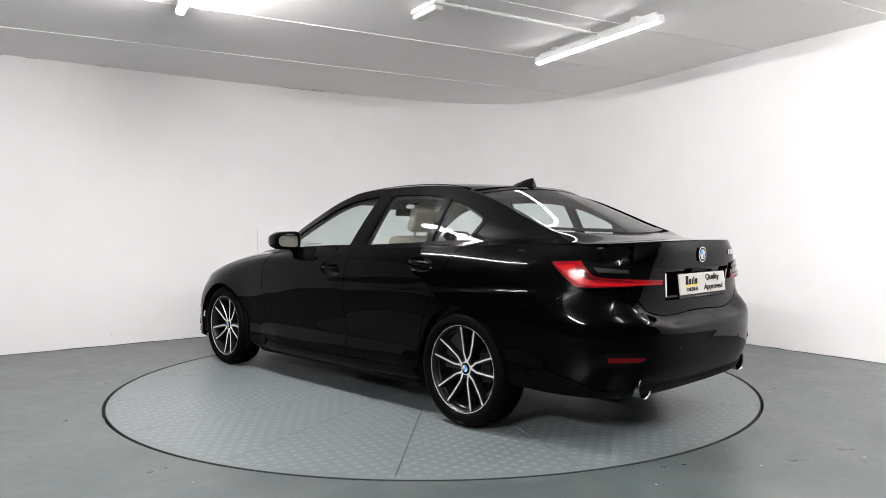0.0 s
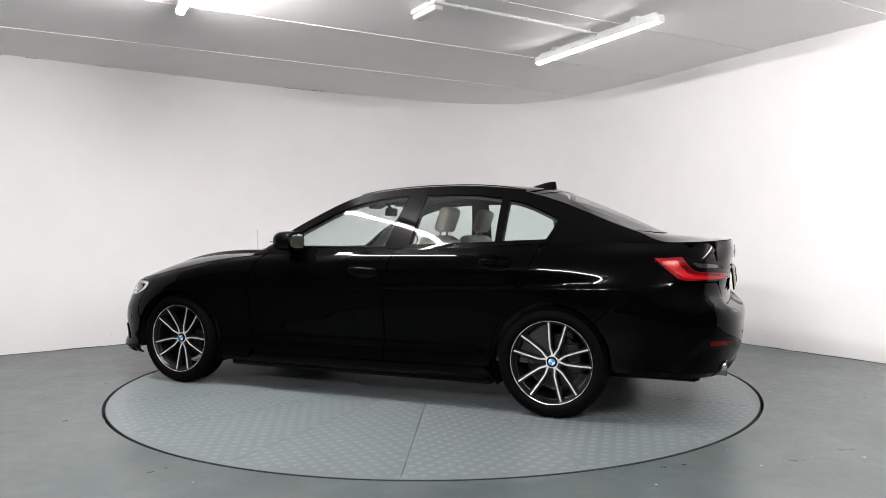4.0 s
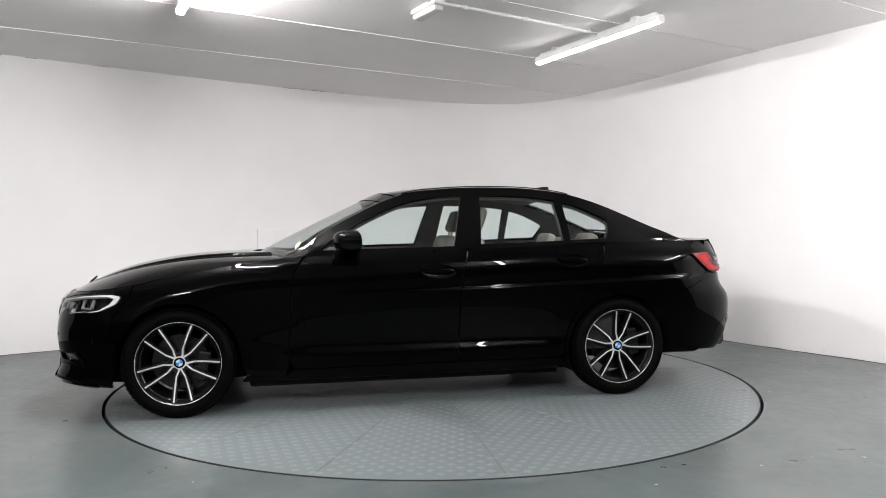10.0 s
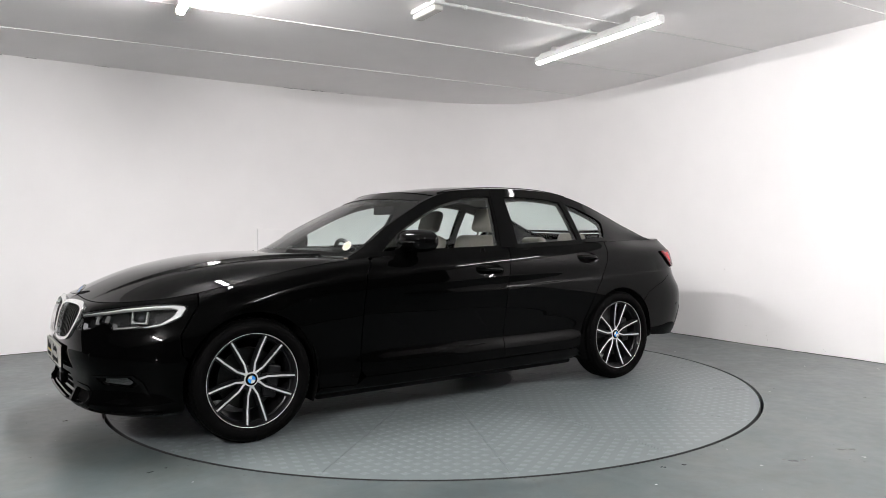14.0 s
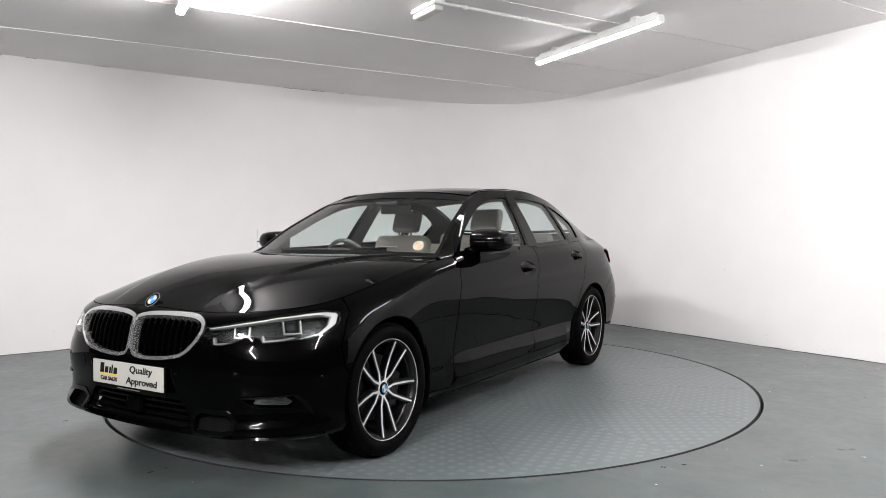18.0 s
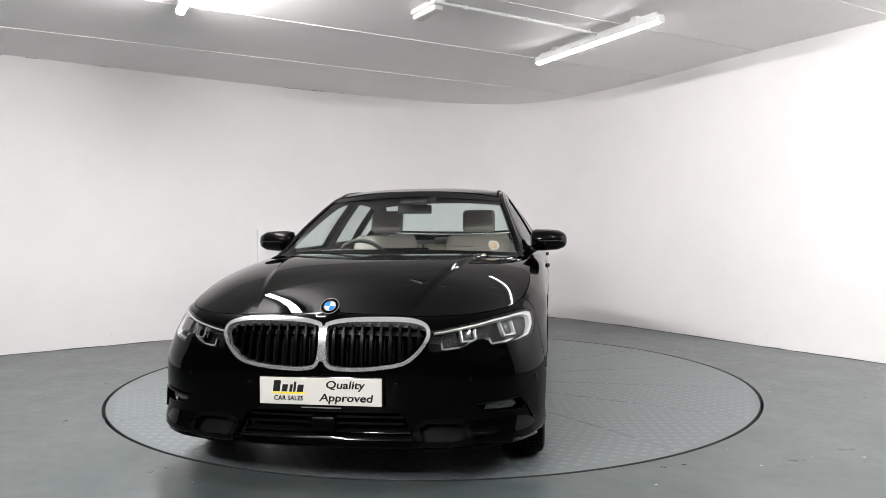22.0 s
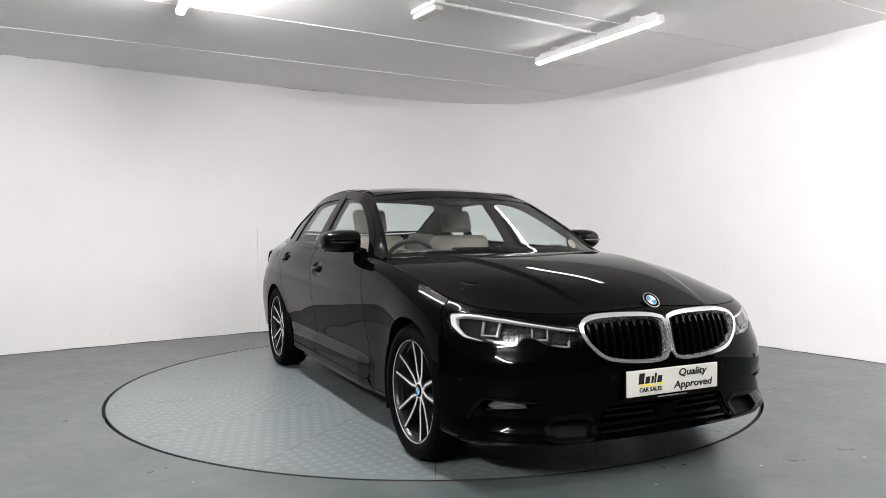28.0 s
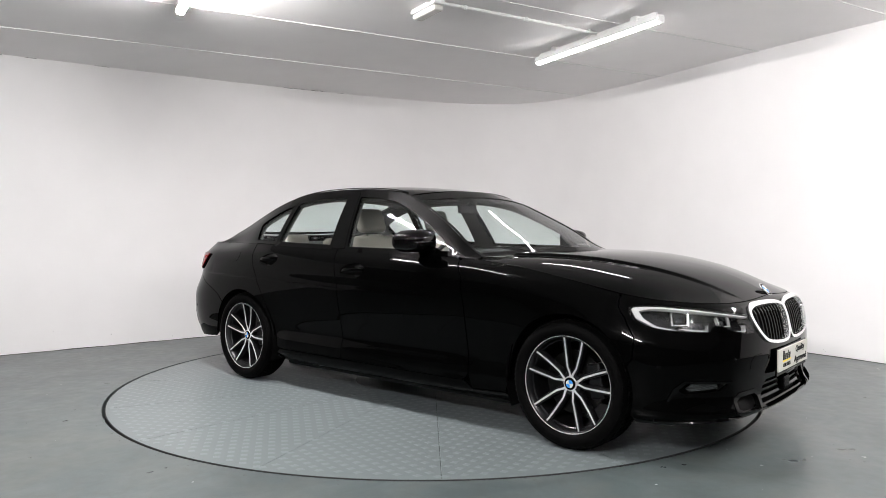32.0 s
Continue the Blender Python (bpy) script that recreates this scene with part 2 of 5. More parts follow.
def build_room():
    # floor slab with a round pit for the turntable
    plan = catmull(WALL_PLAN, 4)
    outer = [(p.x, p.y) for p in plan] + [(7.0, -8.5), (-7.6, -8.5)]
    # floor sheet: ring of quads from the pit to the outer outline
    cx, cy, rp = TT[0], TT[1], TT_R + 0.022
    bm = bmesh.new()
    n = 144
    inner = [bm.verts.new((cx + rp * math.cos(2 * math.pi * k / n), cy + rp * math.sin(2 * math.pi * k / n), 0.0)) for k in range(n)]
    low = [bm.verts.new((v.co.x, v.co.y, -0.12)) for v in inner]
    mid = [bm.verts.new((cx + 3.2 * math.cos(2 * math.pi * k / n), cy + 3.2 * math.sin(2 * math.pi * k / n), 0.0)) for k in range(n)]
    far = [bm.verts.new((cx + 11 * math.cos(2 * math.pi * k / n), cy + 11 * math.sin(2 * math.pi * k / n), 0.0)) for k in range(n)]
    for k in range(n):
        j = (k + 1) % n
        bm.faces.new((inner[k], mid[k], mid[j], inner[j]))
        bm.faces.new((mid[k], far[k], far[j], mid[j]))
        bm.faces.new((low[k], inner[k], inner[j], low[j]))
    bm.faces.new(low[::-1])
    fl = part("floor", bm, M_FLOOR)
    tagged(fl, "grey-green painted concrete floor with scuffs", "floor", kind="structure")

    # one continuous wall with a rounded corner
    bm = bmesh.new()
    th = 0.2
    rows = []
    for i, p in enumerate(plan):
        d = (plan[min(i + 1, len(plan) - 1)] - plan[max(i - 1, 0)]).normalized()
        nrm = Vector((-d.y, d.x))
        q = p + nrm * th
        rows.append([bm.verts.new((p.x, p.y, -0.02)), bm.verts.new((p.x, p.y, ceiling_z(p.x) + 0.05)), bm.verts.new((q.x, q.y, ceiling_z(p.x) + 0.05)), bm.verts.new((q.x, q.y, -0.02))])
    for a, b in zip(rows, rows[1:]):
        for k in range(4):
            bm.faces.new((a[k], a[(k + 1) % 4], b[(k + 1) % 4], b[k]))
    bm.faces.new(rows[0])
    bm.faces.new(rows[-1][::-1])
    w = part("wall_back", bm, M_WALL, smooth=True)
    tagged(w, "white painted wall with a rounded corner", "wall", kind="structure")
    # plain unseen walls added to close the room behind the camera, near-black as unlit
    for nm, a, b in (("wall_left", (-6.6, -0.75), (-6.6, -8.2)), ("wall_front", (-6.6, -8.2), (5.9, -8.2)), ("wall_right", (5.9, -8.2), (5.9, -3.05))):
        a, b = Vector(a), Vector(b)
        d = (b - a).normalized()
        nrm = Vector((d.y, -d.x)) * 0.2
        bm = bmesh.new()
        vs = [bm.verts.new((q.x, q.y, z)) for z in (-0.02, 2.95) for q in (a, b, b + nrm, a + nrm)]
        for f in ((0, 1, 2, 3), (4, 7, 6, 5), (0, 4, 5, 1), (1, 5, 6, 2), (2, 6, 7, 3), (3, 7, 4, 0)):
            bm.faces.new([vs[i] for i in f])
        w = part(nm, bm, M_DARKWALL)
        tagged(w, "plain unseen wall, coloured near-black to stand for an unlit hall", "wall", kind="structure")

    # ceiling of long boards with narrow joints, in one mesh
    e1 = Vector((0.858, 0.513))
    e2 = Vector((0.513, -0.858))
    bm = bmesh.new()
    joints = [-12.0] + [JOINT0 - k * JOINT_STEP for k in range(6, -10, -1)]
    joints = sorted(set(round(j, 4) for j in joints))
    for a, b in zip(joints, joints[1:]):
        a2, b2 = a + 0.004, b - 0.004
        quad = [e1 * s + e2 * -v for s, v in ((-12, a2), (12, a2), (12, b2), (-12, b2))]
        lo = [bm.verts.new((q.x, q.y, ceiling_z(q.x))) for q in quad]
        hi = [bm.verts.new((q.x, q.y, ceiling_z(q.x) + 0.03)) for q in quad]
        bm.faces.new(lo)
        bm.faces.new(hi[::-1])
        for k in range(4):
            bm.faces.new((lo[k], lo[(k + 1) % 4], hi[(k + 1) % 4], hi[k]))
    q = [(-14, -14), (14, -14), (14, 14), (-14, 14)]
    bm.faces.new([bm.verts.new((x, y, ceiling_z(x) + 0.034)) for x, y in q])
    c = part("ceiling", bm, M_CEIL)
    for v in [JOINT0 + k * JOINT_STEP for k in (-2, -1, 0, 1, 2)]:
        bm = bmesh.new()
        quad = [e1 * s_ + e2 * -(v + o) for s_, o in ((-8, -.007), (8, -.007), (8, .007), (-8, .007))]
        lo = [bm.verts.new((q.x, q.y, ceiling_z(q.x) - 0.006)) for q in quad]
        hi = [bm.verts.new((q.x, q.y, ceiling_z(q.x) + 0.004)) for q in quad]
        bm.faces.new(lo)
        for k in range(4):
            bm.faces.new((lo[k], lo[(k + 1) % 4], hi[(k + 1) % 4], hi[k]))
        tr = part("ceiling_trim", bm, M_WHITE)
        tagged(tr, "narrow white cover strip over a ceiling joint", "trim", kind="structure")
    tagged(c, "pale grey ceiling of long boards with narrow joints", "ceiling", kind="structure")


TT = (0.003, 0.025)
TT_R = 2.288
JOINT_STEP = 1.235
JOINT0 = -0.39
build_room()


def build_turntable():
    root = new("turntable")
    tagged(root, "round grey tread-plate vehicle turntable set flush in the floor", "turntable")
    n_sec = 16
    a0 = radians(64.8)
    # base drum under the plates
    bm = lathe_bm([(0.001, -0.10), (TT_R - 0.02, -0.10), (TT_R - 0.02, -0.011), (0.001, -0.011)], 96, "z", closed=False)
    part("drum", bm, M_GAP, root, "dark steel drum")
    # centre plate
    bm = lathe_bm([(0.001, -0.010), (0.598, -0.010), (0.598, -0.001), (0.596, 0.0), (0.001, 0.0)], 64, "z", closed=False)
    part("centre_plate", bm, M_PLATE, root)
    # edge ring
    bm = lathe_bm([(TT_R - 0.014, -0.06), (TT_R, -0.06), (TT_R, -0.002), (TT_R - 0.002, 0.0), (TT_R - 0.012, 0.0), (TT_R - 0.014, 0.0)], 144, "z")
    part("edge_ring", bm, M_PLATE, root)
    # Near-black skirt: the shade in the pit gap is put into its colour.
    bm = lathe_bm([(TT_R - 0.001, -0.09), (TT_R + 0.003, -0.09), (TT_R + 0.003, -0.0015), (TT_R - 0.001, -0.001)], 144, "z")
    part("edge_gap_shade", bm, M_GAP, root, "near-black skirt that holds the shade of the pit gap")
    for k in range(n_sec):
        t0, t1 = a0 + 2 * math.pi * k / n_sec, a0 + 2 * math.pi * (k + 1) / n_sec
        tm = (t0 + t1) / 2
        verts, faces = [], []
        na = 10
        r0, r1 = 0.602, TT_R - 0.0145

        def corner(r, f, z):
            g = 0.0016 / r
            t = t0 + g + (t1 - t0 - 2 * g) * f
            return (r * math.cos(t), r * math.sin(t), z)

        for i in range(na + 1):
            f = i / na
            verts += [corner(r0, f, 0.0), corner(r1, f, 0.0), corner(r1, f, -0.010), corner(r0, f, -0.010)]
        for i in range(na):
            b, c = 4 * i, 4 * i + 4
            faces += [(b, b + 1, c + 1, c), (b + 1, b + 2, c + 2, c + 1), (b + 3, b, c, c + 3)]
        faces += [(0, 3, 2, 1), (4 * na, 4 * na + 1, 4 * na + 2, 4 * na + 3)]
        pl = mesh_object("plate", verts, faces, M_PLATE, root)
        # raised lozenges of the tread, turned by turns
        lv, lf = [], []
        pitch = 0.094
        ang = tm
        ca, sa = math.cos(ang), math.sin(ang)
        m = int(2.6 / pitch)
        for i in range(0, m * 2):
            for j in range(-m, m + 1):
                u, v = i * pitch * 0.5, (j + 0.5 * (i % 2)) * pitch
                x, y = u * ca - v * sa, u * sa + v * ca
                r = math.hypot(x, y)
                if not (r0 + 0.02 < r < r1 - 0.02):
                    continue
                t = (math.atan2(y, x) - t0) % (2 * math.pi)
                if t * r < 0.016 or (t1 - t0 - t) * r < 0.016 or t > t1 - t0:
                    continue
                L, Wd, hgt = 0.0235, 0.0265, 0.0008
                b = len(lv)
                for (p, q, z) in ((-L, 0, 0.0001), (0, -Wd, 0.0001), (L, 0, 0.0001), (0, Wd, 0.0001), (-L * 0.78, 0, hgt), (0, -Wd * 0.78, hgt), (L * 0.78, 0, hgt), (0, Wd * 0.78, hgt)):
                    lv.append((x + p * ca - q * sa, y + p * sa + q * ca, z))
                lf += [(b + 4, b + 5, b + 6, b + 7), (b, b + 1, b + 5, b + 4), (b + 1, b + 2, b + 6, b + 5), (b + 2, b + 3, b + 7, b + 6), (b + 3, b, b + 4, b + 7)]
        tr = mesh_object("tread", lv, lf, M_TREAD, pl)
        tagged(tr, "raised lozenge tread", kind="stuff")
    return root


turntable = build_turntable()


def build_fixture(cx, cy, glow_mat, length=1.56, side=2):
    root = new("ceiling_light")
    tagged(root, "white surface-mounted batten light with a glowing diffuser", "ceiling light", group="battens on the ceiling")
    z = ceiling_z(cx)
    ang = math.degrees(math.atan2(-0.88, 0.475))
    root.matrix_basis = pose(cx, cy, z, 0, 0, ang)
    h = length / 2
    part("rail", box_bm(-h + 0.04, h - 0.04, -0.014, 0.014, -0.040, -0.020, 0.003), M_WHITE, root)
    part("housing", box_bm(-h + 0.01, h - 0.01, -0.036, 0.036, -0.069 - 0.05 * math.sin(radians(side)), -0.048, 0.003), M_WHITE, root)
    for s in (-1, 1):
        part("clip", box_bm(s * h * 0.66 - 0.035, s * h * 0.66 + 0.035, -0.03, 0.03, -0.049, 0.0, 0.006), M_WHITE, root)
        part("end_cap", box_bm(s * h - 0.012, s * h + 0.010, -0.034, 0.034, -0.114, -0.052, 0.012, 3), M_WHITE, root)
    # half-round diffuser, open side up against the housing
    bm = bmesh.new()
    rows = []
    for x in (-h + 0.012, h - 0.012):
        rows.append([bm.verts.new((x, 0.034 * math.cos(t), -0.066 - 0.050 * math.sin(t))) for t in np.linspace(radians(side), radians(180 - side), 15)])
    for k in range(14):
        bm.faces.new((rows[0][k], rows[0][k + 1], rows[1][k + 1], rows[1][k]))
    bm.faces.new(rows[0])
    bm.faces.new(rows[1][::-1])
    part("diffuser", bm, glow_mat, root, "glowing white diffuser", smooth=True)
    return root


# two rows of battens: one over the turntable, one in front of it
for (fx, fy, up), gm in zip(((1.385, 0.735, 30), (-1.44, -0.93, 16), (4.0, -1.5, 2), (2.2, -4.2, 2), (-1.9, -6.0, 2)), M_TUBES):
    build_fixture(fx, fy, gm, side=up)


def build_ceiling_bits():
    c = new("conduit")
    tagged(c, "white plastic conduit run on the ceiling", "conduit")
    z = ceiling_z(0.7)
    part("pipe", tube_bm([(-0.55, -0.52, z - 0.014), (0.10, -0.12, z - 0.014), (0.75, 0.27, z - 0.014), (1.40, 0.66, z - 0.02)], 0.013, 8), M_WHITE, c)
    for x, y in ((0.75, 0.27), (1.33, 0.62), (0.25, -0.03)):
        part("saddle", box_bm(x - 0.014, x + 0.014, y - 0.022, y + 0.022, z - 0.032, z, 0.004), M_WHITE, c)
    b = new("bulkhead_light")
    tagged(b, "white unlit plastic bulkhead light on the ceiling", "bulkhead light")
    b.matrix_basis = pose(-0.03, -0.06, ceiling_z(0), 0, 0, -59)
    part("housing", box_bm(-0.17, 0.17, -0.05, 0.05, -0.035, 0.0, 0.008), M_WHITE, b)
    part("diffuser", box_bm(-0.16, 0.16, -0.042, 0.042, -0.078, -0.036, 0.014, 3), material("frosted_diffuser", (0.62, 0.61, 0.57), 0.25, vary=0.05), b, "frosted plastic diffuser")
    p0, p1 = Vector((-1.99, 2.66)), Vector((-1.50, 2.955))
    d = (p1 - p0).normalized()
    nrm = Vector((d.y, -d.x))
    w = (p1 - p0).length
    ap = new("wall_panel")
    tagged(ap, "flat white painted board fixed to the wall", "wall panel")
    ap.matrix_basis = Matrix(((d.x, nrm.x, 0, p0.x + nrm.x * 0.012), (d.y, nrm.y, 0, p0.y + nrm.y * 0.012), (0, 0, 1, 0), (0, 0, 0, 1)))
    part("upper_board", box_bm(0, w, -0.02, 0.014, 0.66, 1.17, 0.003), M_WALL, ap)
    part("lower_board", box_bm(0.01, w, -0.02, 0.010, 0.01, 0.65, 0.003), M_WALL, ap)


build_ceiling_bits()


def build_room_marks():
    plan = catmull(WALL_PLAN, 4)
    rnd = random.Random(4)
    # dark open joint along the foot of the wall
    pts = [(p.x, p.y) for p in plan if -5.6 < p.x < 5.1]
    bm = bmesh.new()
    rows = []
    for i, (x, y) in enumerate(pts):
        d = Vector(pts[min(i + 1, len(pts) - 1)]) - Vector(pts[max(i - 1, 0)])
        d.normalize()
        n = Vector((d.y, -d.x))
        w = 0.005 + rnd.random() * 0.006
        h = 0.003 + rnd.random() * 0.006
        rows.append([bm.verts.new((x, y, h)), bm.verts.new((x + n.x * w, y + n.y * w, h * 0.7)), bm.verts.new((x + n.x * w * 1.2, y + n.y * w * 1.2, 0.001))])
    for a, b in zip(rows, rows[1:]):
        for k in range(2):
            bm.faces.new((a[k], a[k + 1], b[k + 1], b[k]))
    j = part("trim", bm, M_JOINT)
    tagged(j, "dark ragged sealant joint along the foot of the wall", "trim", kind="structure")
    # chipped plaster where wall and ceiling meet
    verts, faces = [], []
    for k in range(12):
        t = rnd.random()
        i = int(8 + t * 18)
        p, q = plan[i], plan[i + 1]
        d = (q - p).normalized()
        n = Vector((d.y, -d.x))
        f = rnd.random()
        c = p + (q - p) * f
        L, h = 0.02 + rnd.random() * 0.06, 0.002 + rnd.random() * 0.003
        z = ceiling_z(c.x) - 0.001
        b = len(verts)
        for s_, zz in ((-L, 0), (L, 0), (L * 0.6, -h), (-L * 0.7, -h * 0.7)):
            e = c + d * s_ + n * 0.004
            verts.append((e.x, e.y, z + zz))
        faces.append((b, b + 1, b + 2, b + 3))
    cr = mesh_object("plaster_chip", verts, faces, M_JOINT)
    tagged(cr, "small dark chips along the ceiling line", "plaster chips", kind="stuff")
    # small dark knocks low on the wall
    wv, wf = [], []
    for k in range(46):
        i = rnd.randrange(6, len(plan) - 8)
        p, d = plan[i], (plan[i + 1] - plan[i]).normalized()
        n = Vector((d.y, -d.x))
        c = p + d * rnd.uniform(-0.1, 0.1) + n * 0.003
        z, q = 0.04 + rnd.random() ** 2 * 1.1, 0.0012 + rnd.random() ** 3 * 0.003
        b = len(wv)
        for a in range(6):
            u, v = q * rnd.uniform(0.6, 1.8) * math.cos(a * 1.05), q * rnd.uniform(0.5, 1.0) * math.sin(a * 1.05)
            wv.append((c.x + d.x * u, c.y + d.y * u, z + v))
        wf.append(tuple(range(b, b + 6)))
    wm = mesh_object("wall_knock", wv, wf, material("grey_undercoat", (0.30, 0.29, 0.28), 0.7, vary=0.2))
    tagged(wm, "small dark knocks in the white wall paint", "wall marks", kind="stuff")
    # paint spots and grit on the floor
    verts, faces = [], []
    for k in range(190):
        x, y = rnd.uniform(-3.6, 3.6), rnd.uniform(-3.6, 1.2)
        if math.hypot(x, y) < 2.36:
            continue
        r = 0.003 + rnd.random() ** 3 * 0.012
        b = len(verts)
        for a in range(7):
            rr = r * rnd.uniform(0.6, 1.2)
            verts.append((x + rr * math.cos(a * 0.9), y + rr * math.sin(a * 0.9) * 0.7, 0.0012))
        faces.append(tuple(range(b, b + 7)))
    sp = mesh_object("paint_spot", verts[: len(verts) // 14 * 7], [f for f in faces if max(f) < len(verts) // 14 * 7], M_WHITE)
    tagged(sp, "small pale paint spots on the floor", "paint spots", kind="stuff")
    # chipped paint round the rim of the pit
    cv, cf = [], []
    for k in range(150):
        a = rnd.uniform(math.pi * 0.92, math.pi * 2.08)
        r = TT_R + 0.030 + rnd.random() ** 2 * 0.06
        q = 0.0015 + rnd.random() ** 3 * 0.006
        b = len(cv)
        for i in range(7):
            u, v = q * rnd.uniform(0.5, 1.2) * math.cos(i * 0.9), q * rnd.uniform(0.5, 1.2) * math.sin(i * 0.9) * 1.8
            cv.append((TT[0] + (r + u) * math.cos(a) - v * math.sin(a), TT[1] + (r + u) * math.sin(a) + v * math.cos(a), 0.001))
        cf.append(tuple(range(b, b + 7)))
    pc = mesh_object("paint_chip", cv, cf, material("bare_screed", (0.135, 0.142, 0.138), 0.7, vary=0.2, scale=30))
    tagged(pc, "pale chips of bare screed along the pit rim", "paint chips", kind="stuff")
    k0 = len(verts) // 14 * 7
    gr = mesh_object("floor_grit", verts[k0:], [tuple(i - k0 for i in f) for f in faces if min(f) >= k0], M_GAP)
    tagged(gr, "small dark marks on the floor", "grit", kind="stuff")


build_room_marks()

# ---- the car ----
def hermite(xs, ys, q):
    """A smooth line through points (non-uniform Catmull-Rom with limited slopes)."""
    xs, ys, q = np.asarray(xs, float), np.asarray(ys, float), np.asarray(q, float)
    if xs[0] > xs[-1]:
        xs, ys = xs[::-1], ys[::-1]
    h = np.diff(xs)
    dlt = np.diff(ys, axis=0) / (h if ys.ndim == 1 else h[:, None])
    m = np.empty_like(ys)
    m[0], m[-1] = dlt[0], dlt[-1]
    w = (h[1:] / (h[:-1] + h[1:]))
    if ys.ndim > 1:
        w = w[:, None]
    m[1:-1] = dlt[:-1] * w + dlt[1:] * (1 - w)
    q = np.clip(q, xs[0], xs[-1])
    i = np.clip(np.searchsorted(xs, q) - 1, 0, len(xs) - 2)
    t = (q - xs[i]) / h[i]
    hh = h[i]
    if ys.ndim > 1:
        t, hh = t[:, None], hh[:, None]
    return (2 * t ** 3 - 3 * t ** 2 + 1) * ys[i] + (t ** 3 - 2 * t ** 2 + t) * hh * m[i] + (-2 * t ** 3 + 3 * t ** 2) * ys[i + 1] + (t ** 3 - t ** 2) * hh * m[i + 1]


FRONT_X, REAR_X, HALF = 2.245, -2.485, 0.913
XCF, XCR, NF, NR = 1.30, -1.55, 3.25, 3.6


def plan_line():
    th = np.linspace(0, np.pi / 2, 600)
    c, s = np.cos(th), np.sin(th)
    xf = XCF + (FRONT_X - XCF) * np.clip(c, 0, 1) ** (2 / NF)
    yf = HALF * np.clip(s, 0, 1) ** (2 / NF)
    xm = np.linspace(XCF, XCR, 300)[1:-1]
    ym = np.full_like(xm, HALF)
    xr = XCR + (REAR_X - XCR) * np.clip(s, 0, 1) ** (2 / NR)
    yr = HALF * np.clip(c, 0, 1) ** (2 / NR)
    P = np.stack([np.r_[xf, xm, xr], np.r_[yf, ym, yr]], 1)
    s_ = np.r_[0, np.cumsum(np.linalg.norm(np.diff(P, axis=0), axis=1))]
    keep = np.r_[True, np.diff(s_) > 1e-7]
    P, s_ = P[keep], s_[keep]
    q = np.linspace(0, s_[-1], 901)
    return np.stack([np.interp(q, s_, P[:, 0]), np.interp(q, s_, P[:, 1])], 1), q


PLAN, PLAN_S = plan_line()
S_END = PLAN_S[-1]
_t = np.gradient(PLAN, axis=0)
_t[0], _t[-1] = (0, 1), (0, -1)
_t /= np.linalg.norm(_t, axis=1)[:, None]
PLAN_N = np.stack([_t[:, 1], -_t[:, 0]], 1)


def s_of_x(x):
    """Place along the plan line of a point on the side."""
    return float(np.interp(-x, -PLAN[:, 0], PLAN_S))


def s_of_y(y):
    """Place along the plan line of a point on the nose."""
    k = PLAN_S < 1.15
    return float(np.interp(abs(y), PLAN[k, 1], PLAN_S[k])) * (1 if y >= 0 else -1)


def q_of_y(y):
    """Distance from the middle of the tail of a point on the tail."""
    k = PLAN_S > S_END - 1.0
    return float(np.interp(abs(y), PLAN[k, 1][::-1], (S_END - PLAN_S[k])[::-1])) * (1 if y >= 0 else -1)


def q_of_x(x):
    return S_END - s_of_x(x)


